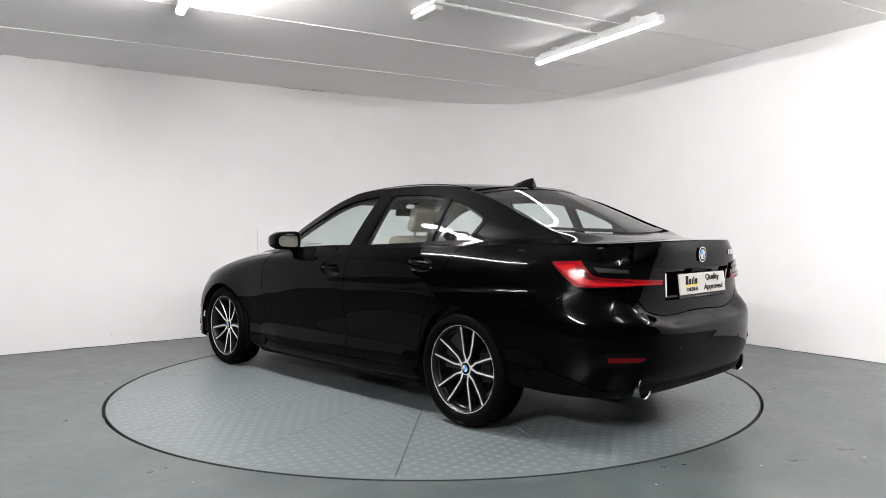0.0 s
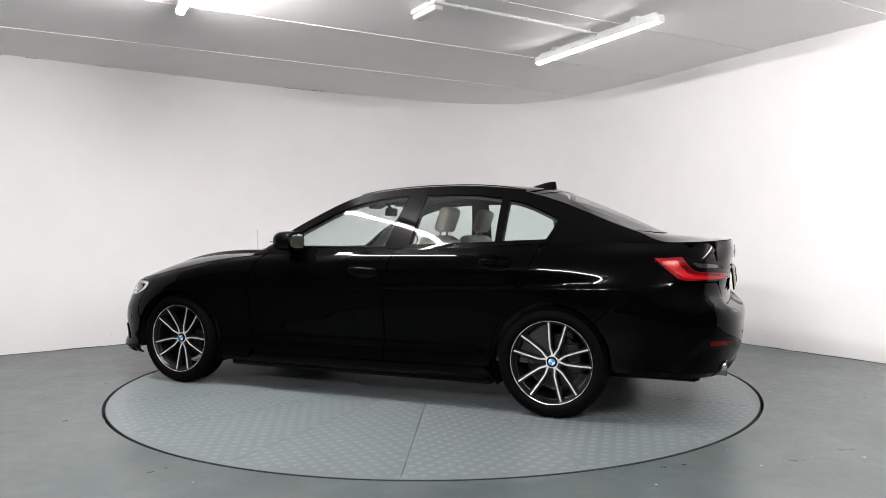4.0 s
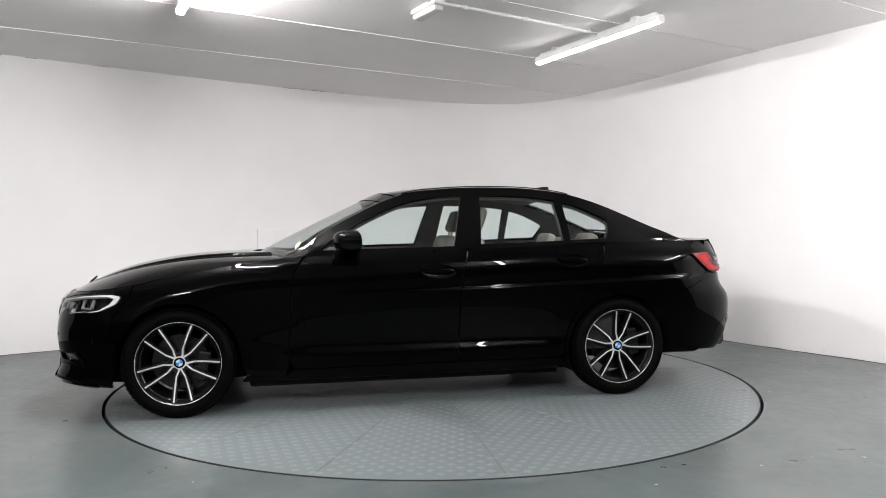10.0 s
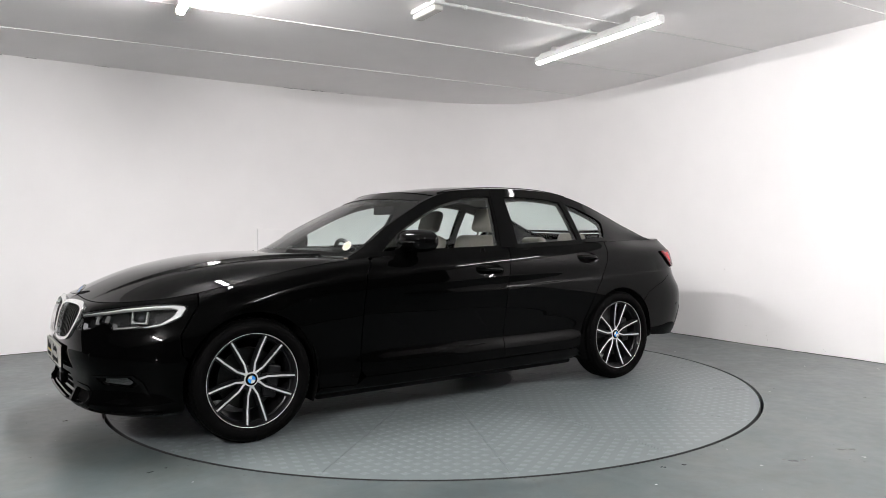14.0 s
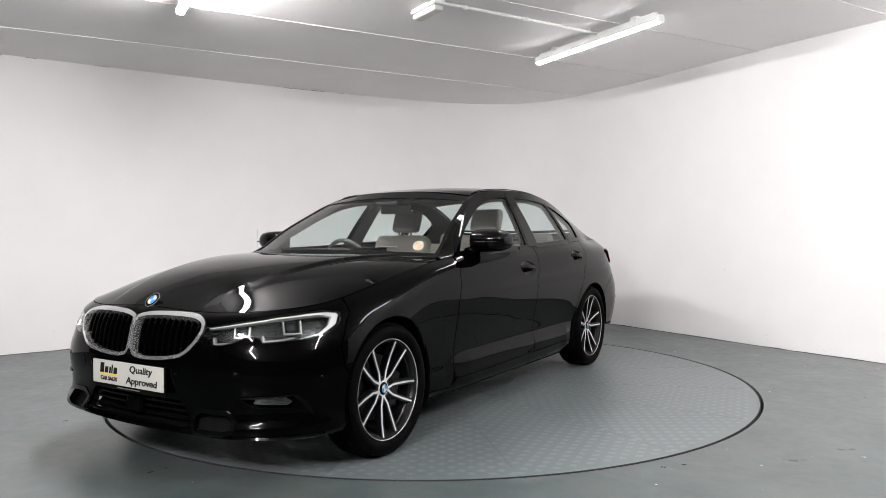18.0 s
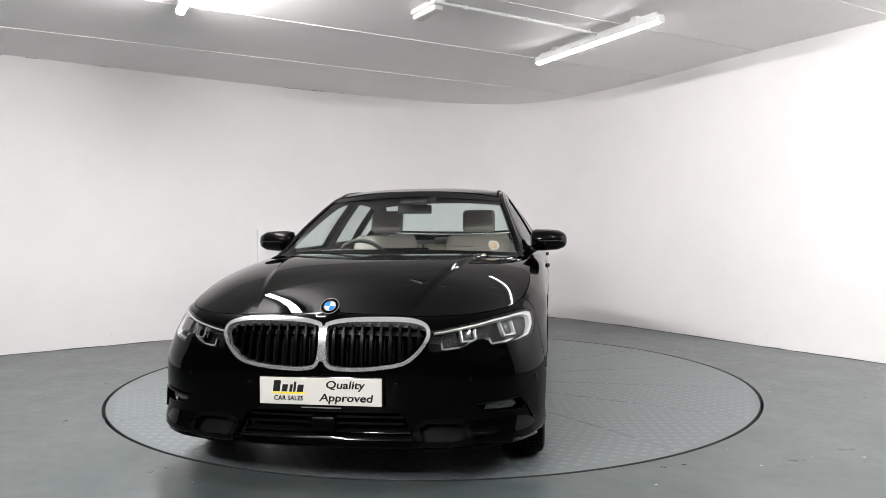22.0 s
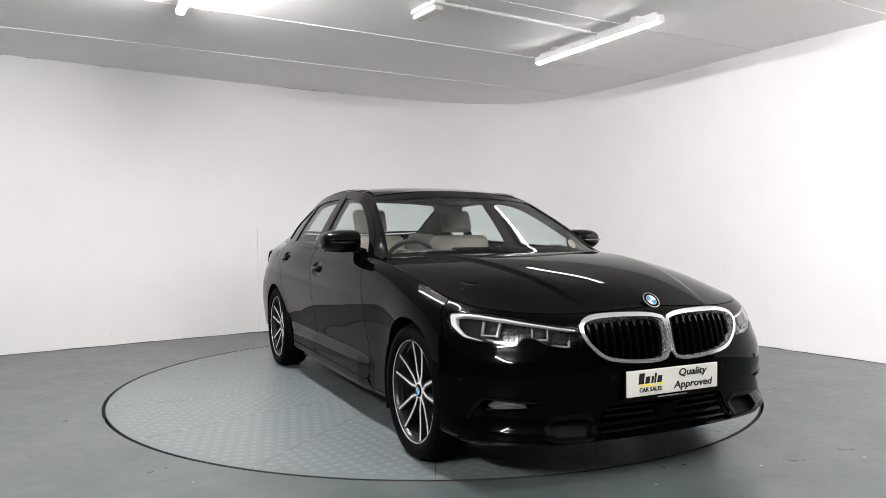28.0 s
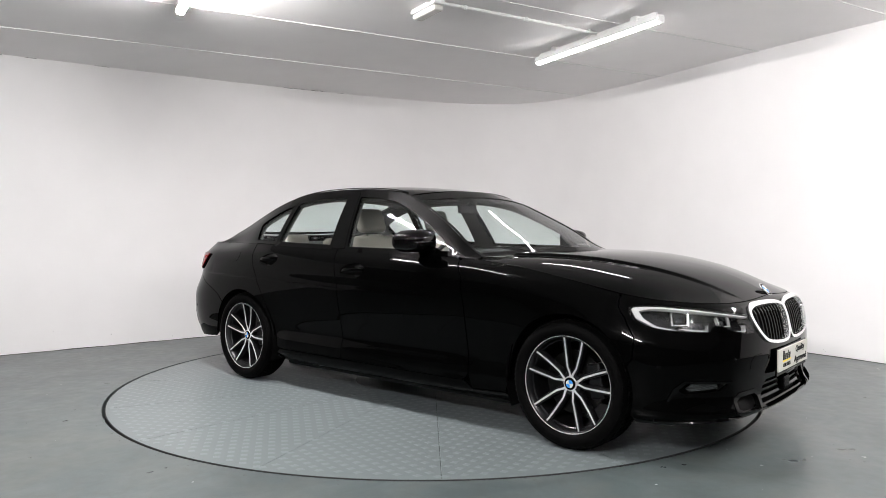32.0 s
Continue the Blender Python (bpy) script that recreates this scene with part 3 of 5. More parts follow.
PROFILES = [
    (0.0, [(.10, .200), (.0, .232), (.014, .295), (.012, .37), (.0, .46), (.0, .54), (.012, .62), (.030, .69), (.058, .738), (.105, .768)]),
    (s_of_y(.45), [(.10, .200), (-.008, .236), (.016, .30), (.016, .375), (.0, .46), (.0, .54), (.012, .62), (.030, .685), (.058, .728), (.105, .752)]),
    (s_of_y(.72), [(.07, .190), (-.034, .236), (-.012, .315), (-.012, .385), (-.018, .465), (-.012, .54), (.012, .61), (.034, .675), (.062, .728), (.105, .760)]),
    (s_of_x(1.78), [(.05, .178), (-.026, .228), (-.032, .315), (-.034, .39), (-.033, .47), (-.026, .56), (-.004, .64), (.024, .70), (.050, .752), (.092, .788)]),
    (s_of_x(1.43), [(.06, .20), (.015, .24), (.002, .32), (-.006, .40), (-.010, .50), (-.013, .60), (-.008, .68), (.004, .757), (.038, .816), (.082, .857)]),
    (s_of_x(1.1), [(.08, .19), (.05, .22), (.040, .30), (.042, .40), (.028, .52), (.012, .64), (.003, .75), (.010, .82), (.038, .877), (.090, .917)]),
    (s_of_x(.75), [(.10, .185), (.055, .21), (.050, .30), (.050, .40), (.032, .53), (.012, .66), (.002, .78), (.010, .85), (.038, .918), (.105, .955)]),
    (s_of_x(.4), [(.10, .185), (.055, .21), (.050, .30), (.052, .40), (.032, .53), (.012, .66), (.0, .785), (.007, .85), (.030, .92), (.085, .975)]),
    (s_of_x(-.3), [(.10, .185), (.055, .21), (.050, .30), (.052, .40), (.032, .53), (.010, .66), (.0, .79), (.006, .855), (.028, .935), (.075, .998)]),
    (s_of_x(-1.0), [(.10, .185), (.055, .21), (.048, .30), (.046, .40), (.026, .53), (.006, .66), (.0, .79), (.006, .87), (.030, .955), (.080, 1.024)]),
    (s_of_x(-1.43), [(.07, .20), (.03, .25), (.018, .32), (.012, .42), (.006, .54), (.0, .66), (.002, .78), (.018, .87), (.055, .96), (.120, 1.033)]),
    (s_of_x(-1.9), [(.08, .22), (.04, .26), (.025, .33), (.020, .42), (.010, .54), (.008, .66), (.022, .77), (.050, .87), (.100, .965), (.215, 1.040)]),
    (s_of_x(-2.2), [(.10, .24), (.06, .275), (.035, .335), (.015, .42), (.004, .53), (.010, .64), (.050, .76), (.075, .86), (.105, .96), (.20, 1.040)]),
    (S_END - .62, [(.12, .25), (.07, .285), (.040, .34), (.012, .42), (.0, .53), (.006, .648), (.066, .725), (.076, .86), (.090, .965), (.14, 1.045)]),
    (S_END - .47, [(.12, .258), (.07, .288), (.040, .344), (.012, .42), (.0, .54), (.006, .630), (.082, .676), (.078, .86), (.072, .980), (.095, 1.051)]),
    (S_END, [(.12, .26), (.07, .29), (.040, .345), (.012, .42), (.0, .54), (.006, .625), (.084, .668), (.078, .86), (.066, .985), (.082, 1.056)]),
]
NV = 241


def side_relief(x, z):
    """How far the flank is pressed in at x and heights z: a scoop over the shoulder crease and the flare above the sill."""
    zl = np.interp(-x, [-1.2, .35, 1.3, 2.2], [.715, .738, .765, .80])
    amp = np.interp(-x, [-.75, -.2, .3, 1.9, 2.15], [0, .35, 1, 1, 0])
    k = np.clip((z - zl) / .022, 0, 1)
    up = np.clip((z - zl - .03) / .11, 0, 1)
    scoop = .0105 * amp * (k * k * (3 - 2 * k)) * (1 - up * up * (3 - 2 * up))
    am2 = np.interp(-x, [-.85, -.6, .9, 1.05], [0, 1, 1, 0])
    d = np.clip((.415 - z) / .07, 0, 1)
    return scoop - .020 * am2 * d * d * (3 - 2 * d)


def body_table():
    kn = len(PROFILES[0][1])
    S = np.array([q[0] for q in PROFILES])
    T = np.array([[v for dz in q[1] for v in dz] for q in PROFILES])
    rows = hermite(S, T, PLAN_S).reshape(len(PLAN_S), kn, 2)
    vq = np.linspace(0, kn - 1, NV)
    out = np.empty((len(PLAN_S), NV, 3))
    for i in range(len(PLAN_S)):
        dz = hermite(np.arange(kn), rows[i], vq)
        if abs(PLAN_N[i, 1]) > .8:
            dz[:, 0] += side_relief(PLAN[i, 0], dz[:, 1])
        out[i, :, :2] = PLAN[i] - dz[:, :1] * PLAN_N[i]
        out[i, :, 2] = dz[:, 1]
    return out


BODY = body_table()
_n = np.cross(np.gradient(BODY, axis=1), np.gradient(BODY, axis=0))
_n /= np.linalg.norm(_n, axis=2)[:, :, None] + 1e-12
BODY_N = _n * np.sign((_n[:, :, :2] * PLAN_N[:, None, :]).sum(2) + 1e-9)[:, :, None]
BODY_N[0, :, 1] = 0
BODY_N[-1, :, 1] = 0


def body_at(sz):
    """Points and normals of the outer skin at rows (place along the plan line, height); a negative place is the other side."""
    sz = np.asarray(sz, float)
    s, z = np.abs(sz[:, 0]), sz[:, 1]
    fi = np.clip(s / S_END, 0, 1) * (len(PLAN_S) - 1)
    i = np.minimum(fi.astype(int), len(PLAN_S) - 2)
    f = (fi - i)[:, None]
    P, N = np.empty((len(s), 3)), np.empty((len(s), 3))
    for k in range(len(s)):
        col = BODY[i[k]] * (1 - f[k]) + BODY[i[k] + 1] * f[k]
        cn = BODY_N[i[k]] * (1 - f[k]) + BODY_N[i[k] + 1] * f[k]
        v = np.interp(z[k], np.maximum.accumulate(col[:, 2] + np.arange(NV) * 1e-9), np.arange(NV))
        j = min(int(v), NV - 2)
        P[k] = col[j] * (1 - (v - j)) + col[j + 1] * (v - j)
        N[k] = cn[j] * (1 - (v - j)) + cn[j + 1] * (v - j)
    sg = np.where(sz[:, 0] < 0, -1.0, 1.0)
    P[:, 1] *= sg
    N[:, 1] *= sg
    return P, N / np.linalg.norm(N, axis=1)[:, None]


def tail_at(qz):
    """The same from the middle of the tail."""
    qz = np.asarray(qz, float)
    sg = np.where(qz[:, 0] < 0, -1.0, 1.0)
    return body_at(np.stack([sg * (S_END - np.abs(qz[:, 0])), qz[:, 1]], 1))


def top_edge(x):
    """The upper edge of the side skin at x: y and z."""
    k = (PLAN_S > 0.2) & (PLAN_S < S_END - 0.2)
    e = BODY[k, -1]
    return np.interp(-np.asarray(x, float), -e[:, 0], e[:, 1]), np.interp(-np.asarray(x, float), -e[:, 0], e[:, 2])


RAIL = np.array([(.86, .785, .945), (.72, .752, 1.003), (.53, .704, 1.128), (.34, .660, 1.230), (.15, .618, 1.322), (0, .598, 1.372), (-.25, .583, 1.406), (-.45, .577, 1.418), (-.67, .575, 1.420), (-.92, .577, 1.410), (-1.14, .581, 1.380), (-1.4, .592, 1.306), (-1.6, .605, 1.226), (-1.8, .622, 1.142), (-1.95, .634, 1.090), (-2.1, .645, 1.058), (-2.25, .643, 1.047), (-2.36, .58, 1.047)])


def rail_at(x):
    x = np.asarray(x, float).ravel()
    r = hermite(-RAIL[:, 0], RAIL[:, 1:], -x)
    # towards the tail the pillar runs out into the shoulder
    w = np.clip((-1.89 - x) / .22, 0, 1)
    w = w * w * (3 - 2 * w)
    ty, tz = top_edge(x)
    return r[:, 0] * (1 - w) + (ty - .003) * w, r[:, 1] * (1 - w) + (tz + .002) * w


def cabin_at(xz):
    """Points and normals of the side of the cabin at rows (x, z)."""
    xz = np.asarray(xz, float)

    def f(x, z):
        y0, z0 = top_edge(x)
        y1, z1 = rail_at(x)
        w = np.clip((z - z0) / np.maximum(z1 - z0, 1e-3), -0.2, 1.1)
        return y0 + (y1 - y0) * w + 0.012 * np.sin(np.pi * np.clip(w, 0, 1))

    x, z = xz[:, 0], xz[:, 1]
    y = f(x, z)
    e = 0.01
    fx, fz = (f(x + e, z) - f(x - e, z)) / (2 * e), (f(x, z + e) - f(x, z - e)) / (2 * e)
    N = np.stack([-fx, np.ones_like(x), -fz], 1)
    return np.stack([x, y, z], 1), N / np.linalg.norm(N, axis=1)[:, None]


def inside(poly, q):
    """Which of the points q lie in the outline."""
    poly = np.asarray(poly)
    x, y = q[:, 0], q[:, 1]
    r = np.zeros(len(q), bool)
    j = len(poly) - 1
    for i in range(len(poly)):
        xi, yi, xj, yj = *poly[i], *poly[j]
        c = (yi > y) != (yj > y)
        with np.errstate(divide="ignore", invalid="ignore"):
            r ^= c & (x < (xj - xi) * (y - yi) / (yj - yi + 1e-15) + xi)
        j = i
    return r


def dense(poly, step):
    poly = np.asarray(poly, float)
    out = []
    for a, b in zip(poly, np.roll(poly, -1, 0)):
        n = max(1, int(np.ceil(np.linalg.norm(b - a) / step)))
        out += [a + (b - a) * k / n for k in range(n)]
    return np.array(out)


def smooth_outline(poly, per=5, sharp=()):
    """A closed smooth line through the corners; those named in sharp stay corners."""
    P = np.asarray(poly, float)
    n = len(P)
    out = []
    for i in range(n):
        a, b, c, d = P[i - 1], P[i], P[(i + 1) % n], P[(i + 2) % n]
        t0 = (c - b) if i in sharp else (c - a) / 2
        t1 = (c - b) if (i + 1) % n in sharp else (d - b) / 2
        for k in range(per):
            t = k / per
            out.append((2 * t ** 3 - 3 * t ** 2 + 1) * b + (t ** 3 - 2 * t ** 2 + t) * t0 + (-2 * t ** 3 + 3 * t ** 2) * c + (t ** 3 - t ** 2) * t1)
    return np.array(out)


from mathutils.geometry import delaunay_2d_cdt


def triangulate(outline, holes, step):
    loops = [dense(outline, step)] + [dense(h, step) for h in holes]
    pts, edges = [], []
    for lp in loops:
        b = len(pts)
        pts += [tuple(v) for v in lp]
        edges += [(b + i, b + (i + 1) % len(lp)) for i in range(len(lp))]
    lo, hi = loops[0].min(0), loops[0].max(0)
    gx, gy = np.meshgrid(np.arange(lo[0] + step / 2, hi[0], step), np.arange(lo[1] + step / 2, hi[1], step))
    g = np.stack([gx.ravel(), gy.ravel()], 1)
    if len(g):
        k = inside(loops[0], g)
        for h in loops[1:]:
            k &= ~inside(h, g)
        g = g[k]
    bp = np.array(pts)
    if len(g):
        dmin = np.min(((g[:, None, :] - bp[None]) ** 2).sum(2), axis=1)
        g = g[dmin > (0.45 * step) ** 2]
    allp = [Vector(v) for v in pts] + [Vector(v) for v in g]
    v, e, f, ov, oe, of = delaunay_2d_cdt(allp, edges, [], 0, 1e-6)
    V = np.array([tuple(q) for q in v])
    F = np.array([t for t in f if len(t) == 3])
    cen = V[F].mean(1)
    k = inside(loops[0], cen)
    for h in loops[1:]:
        k &= ~inside(h, cen)
    return V, F[k]


def skin(name, surf, outline, mat, parent, holes=(), step=0.03, lift=0.0, thick=0.012, label="", mirror=False, smooth=True):
    """A curved panel cut out of a surface, with its turned-in edge."""
    V, F = triangulate(outline, list(holes), step)
    P, N = surf(V)
    P = P + N * lift
    if len(F):
        a, b, c = P[F[0, 0]], P[F[0, 1]], P[F[0, 2]]
        tri = np.cross(P[F[:, 1]] - P[F[:, 0]], P[F[:, 2]] - P[F[:, 0]])
        flip = (tri * N[F[:, 0]]).sum(1) < 0
        F = np.where(flip[:, None], F[:, ::-1], F)
    faces = [tuple(t) for t in F]
    verts, norms = list(P), list(N)
    if thick:
        cnt = {}
        for t in faces:
            for i in range(3):
                cnt[(t[i], t[(i + 1) % 3])] = 1
        border = [e for e in cnt if (e[1], e[0]) not in cnt]
        top, low = {}, {}
        for a, b in border:
            d = P[b] - P[a]
            for q in (a, b):
                side = np.cross(d, N[q])
                side /= np.linalg.norm(side) + 1e-12
                if q not in top:
                    top[q] = len(verts)
                    verts.append(P[q])
                    norms.append(side)
                    low[q] = len(verts)
                    verts.append(P[q] - N[q] * thick)
                    norms.append(side)
            faces.append((top[b], top[a], low[a], low[b]))
    verts, norms = np.array(verts), np.array(norms)
    if mirror:
        verts, norms = verts * (1, -1, 1), norms * (1, -1, 1)
        faces = [f[::-1] for f in faces]
    return mesh_object(name, verts, faces, mat, parent, label, smooth=smooth, normals=norms if smooth else None)


def both(name, surf, outline, mat, parent, **kw):
    return [skin(name, surf, outline, mat, parent, mirror=m, **kw) for m in (False, True)]


def sheet(name, rows, mat, parent, label="", thick=0.0):
    """A smooth sheet through rows of points, facing up."""
    R = np.asarray(rows, float)
    n, m = R.shape[:2]
    du, dv = np.gradient(R, axis=0), np.gradient(R, axis=1)
    N = np.cross(du, dv)
    N /= np.linalg.norm(N, axis=2)[:, :, None] + 1e-12
    if N[:, :, 2].mean() < 0:
        N = -N
    verts, norms = R.reshape(-1, 3), N.reshape(-1, 3)
    faces = []
    up = np.cross(R[1, 0] - R[0, 0], R[0, 1] - R[0, 0])[2] > 0
    for i in range(n - 1):
        for j in range(m - 1):
            f = (i * m + j, (i + 1) * m + j, (i + 1) * m + j + 1, i * m + j + 1)
            faces.append(f if up else f[::-1])
    if thick:
        ring = [(0, j) for j in range(m)] + [(i, m - 1) for i in range(1, n)] + [(n - 1, j) for j in range(m - 2, -1, -1)] + [(i, 0) for i in range(n - 2, 0, -1)]
        idx = [i * m + j for i, j in ring]
        b = len(verts)
        cen = R.reshape(-1, 3).mean(0)
        ev = [verts[k] for k in idx] + [verts[k] - norms[k] * thick for k in idx]
        en = []
        for k in idx:
            d = verts[k] - cen
            d = d - norms[k] * (d @ norms[k])
            en.append(d / np.linalg.norm(d))
        L = len(idx)
        verts = np.vstack([verts, ev])
        norms = np.vstack([norms, en, en])
        for a in range(L):
            c = (a + 1) % L
            f = (b + a, b + c, b + L + c, b + L + a)
            nn = np.cross(verts[f[1]] - verts[f[0]], verts[f[2]] - verts[f[0]])
            faces.append(f if nn @ norms[b + a] > 0 else f[::-1])
    return mesh_object(name, verts, faces, mat, parent, label, normals=norms)


def SX(pts):
    """(x, z) on the side to (place, height)."""
    return [(s_of_x(x), z) for x, z in pts]


def SY(pts):
    """(y, z) on the nose to (place, height)."""
    return [(s_of_y(y), z) for y, z in pts]


def QY(pts):
    return [(q_of_y(y), z) for y, z in pts]


car = new("car")
tagged(car, "gloss black four-door saloon with twin-spoke alloy wheels on the turntable", "car")

AXLE, R_ARCH_F, R_ARCH_R = 1.4255, 0.366, 0.360
HUB_Z = 0.329


def arc(cx, r, a0, a1, n=16):
    return [(cx + r * math.cos(radians(a)), HUB_Z + r * math.sin(radians(a))) for a in np.linspace(a0, a1, n)]


def top_line(x0, x1, n, drop=0.0):
    xs = np.linspace(x0, x1, n)
    y, z = top_edge(xs)
    return [(float(a), float(b) - drop) for a, b in zip(xs, z)]


HANDLES = [(-.165, .862, .118, .048), (-1.085, .918, .110, .044)]


def ellipse(ca, cb, ra, rb, n=24, rot=0.0):
    c, s = math.cos(rot), math.sin(rot)
    return [(ca + ra * math.cos(t) * c - rb * math.sin(t) * s, cb + ra * math.cos(t) * s + rb * math.sin(t) * c) for t in [2 * math.pi * k / n for k in range(n)]]


def build_shell():
    # front wings
    fw = [(.775, .445), (.770, .70), (.748, .86), (.70, .945)] + top_line(.69, 1.695, 12) + [(1.702, .742), (1.735, .695), (1.790, .60), (1.783, .50)] + arc(AXLE, R_ARCH_F, 25, 180, 20) + [(1.03, .235), (.80, .225), (.775, .30)]
    both("front_wing", body_at, SX(fw), M_PAINT, car, step=.011)
    # doors
    fd = [(.768, .30), (.768, .445), (.763, .70), (.741, .86), (.69, .94)] + top_line(.66, -.372, 14) + [(-.338, .878), (-.308, .714), (-.302, .408), (-.302, .275), (.0, .270), (.74, .268)]
    front_doors = both("front_door", body_at, SX(fd), M_PAINT, car, holes=[ellipse(s_of_x(HANDLES[0][0]), *HANDLES[0][1:], 28, radians(-5))], step=.013)
    rd = [(-.309, .275), (-.309, .408), (-.315, .714), (-.345, .878), (-.378, .99)] + top_line(-.385, -1.345, 14) + [(-1.305, .93), (-1.235, .80), (-1.17, .70), (-1.10, .56), (-1.05, .45), (-1.035, .36), (-1.03, .29), (-.99, .275)]
    rear_doors = both("rear_door", body_at, SX(rd), M_PAINT, car, holes=[ellipse(s_of_x(HANDLES[1][0]), *HANDLES[1][1:], 28, radians(-5))], step=.013)
    # sills
    sl = [(1.06, .186), (1.03, .228), (.80, .220), (.74, .262), (-.99, .269), (-1.025, .24), (-1.06, .190)]
    both("sill", body_at, SX(sl), M_PAINT, car, step=.035, lift=-.002)
    # rear quarters
    rq = [(-1.352, 1.025), (-1.311, .93), (-1.241, .80), (-1.176, .70), (-1.107, .56), (-1.057, .45), (-1.042, .36)] + arc(-AXLE, R_ARCH_R, 6, 136, 20) + [(-1.75, .640), (-1.85, .685), (-1.95, .718), (-2.08, .770), (-2.13, .815), (-2.20, .812), (-2.24, .83), (-2.30, .90), (-2.29, 1.0), (-2.272, 1.040)] + top_line(-2.25, -1.36, 14)
    both("rear_quarter_panel", body_at, SX(rq), M_PAINT, car, step=.013)
    # cabin sides with window openings
    xs = np.linspace(.80, -2.04, 48)
    ty, tz = top_edge(xs)
    ry, rz = rail_at(xs)
    ol = [(a, b + .001) for a, b in zip(xs, tz)] + [(a, b) for a, b in list(zip(xs, np.maximum(rz, tz + .004)))[::-1]]
    hs = [WIN_F, WIN_R, WIN_Q]
    both("pillar_frame", cabin_at, ol, M_FRAME, car, holes=hs, step=.03, thick=.03)
    both("pillar_lining", cabin_at, ol, M_PILLAR, car, holes=[offset(h, -.012) for h in hs], step=.04, lift=-.04, thick=0.0, label="grey cloth pillar lining")
    for nm, w, edge, lift, owners in (("front_window", WIN_F, .030, .002, front_doors), ("rear_window_side", WIN_R, .022, .002, rear_doors), ("quarter_window", WIN_Q, .015, .0035, rear_doors)):
        for flip, door in zip((False, True), owners):
            g = skin(nm, cabin_at, offset(w, .006), M_GLASS, door, step=.05, lift=-.004, thick=0.0, label="green-tinted side window", mirror=flip)
            g.visible_shadow = False
            skin("window_trim", cabin_at, offset(w, edge), M_FRAME, door, holes=[offset(w, -.010)], step=.03, lift=lift, thick=.012, label="gloss black window frame", mirror=flip)
    bp = [(-.404, 1.392), (-.492, 1.392), (-.450, 1.008), (-.312, 1.004)]
    both("pillar_cover", cabin_at, bp, M_FRAME, car, step=.03, lift=.004, thick=.01, label="gloss black pillar cover")


def offset(poly, d):
    """The outline moved outwards by d."""
    P = np.asarray(poly, float)
    area = 0.5 * np.sum(P[:, 0] * np.roll(P[:, 1], -1) - np.roll(P[:, 0], -1) * P[:, 1])
    a, b = P - np.roll(P, 1, 0), np.roll(P, -1, 0) - P
    a /= np.linalg.norm(a, axis=1)[:, None] + 1e-12
    b /= np.linalg.norm(b, axis=1)[:, None] + 1e-12
    na, nb = np.stack([a[:, 1], -a[:, 0]], 1), np.stack([b[:, 1], -b[:, 0]], 1)
    n = na + nb
    n /= np.maximum((n * na).sum(1), 0.35)[:, None]
    return P + n * d * (1 if area > 0 else -1)


WIN_F = smooth_outline([(.605, .988), (.500, 1.080), (.315, 1.186), (.125, 1.276), (-.02, 1.325), (-.22, 1.360), (-.392, 1.370), (-.298, 1.008)], 5, sharp=(0, 6, 7))
WIN_R = smooth_outline([(-.502, 1.371), (-.72, 1.369), (-.905, 1.358), (-1.056, 1.338), (-1.066, 1.040), (-.458, 1.018)], 5, sharp=(0, 3, 4, 5))
WIN_Q = smooth_outline([(-1.090, 1.328), (-1.20, 1.300), (-1.300, 1.260), (-1.405, 1.208), (-1.432, 1.165), (-1.380, 1.052), (-1.092, 1.042)], 5, sharp=(0, 5, 6))


def cross_rows(edge, centre, n=21, p=2.0, pz=2.0):
    """Rows across the car from an edge line to its mirror image over a centre line."""
    rows = []
    for (xe, ye, ze), (xc, zc) in zip(edge, centre):
        u = np.linspace(-1, 1, n)
        rows.append(np.stack([xe + (xc - xe) * (1 - np.abs(u) ** p), ye * u, ze + (zc - ze) * (1 - np.abs(u) ** pz)], 1))
    return rows


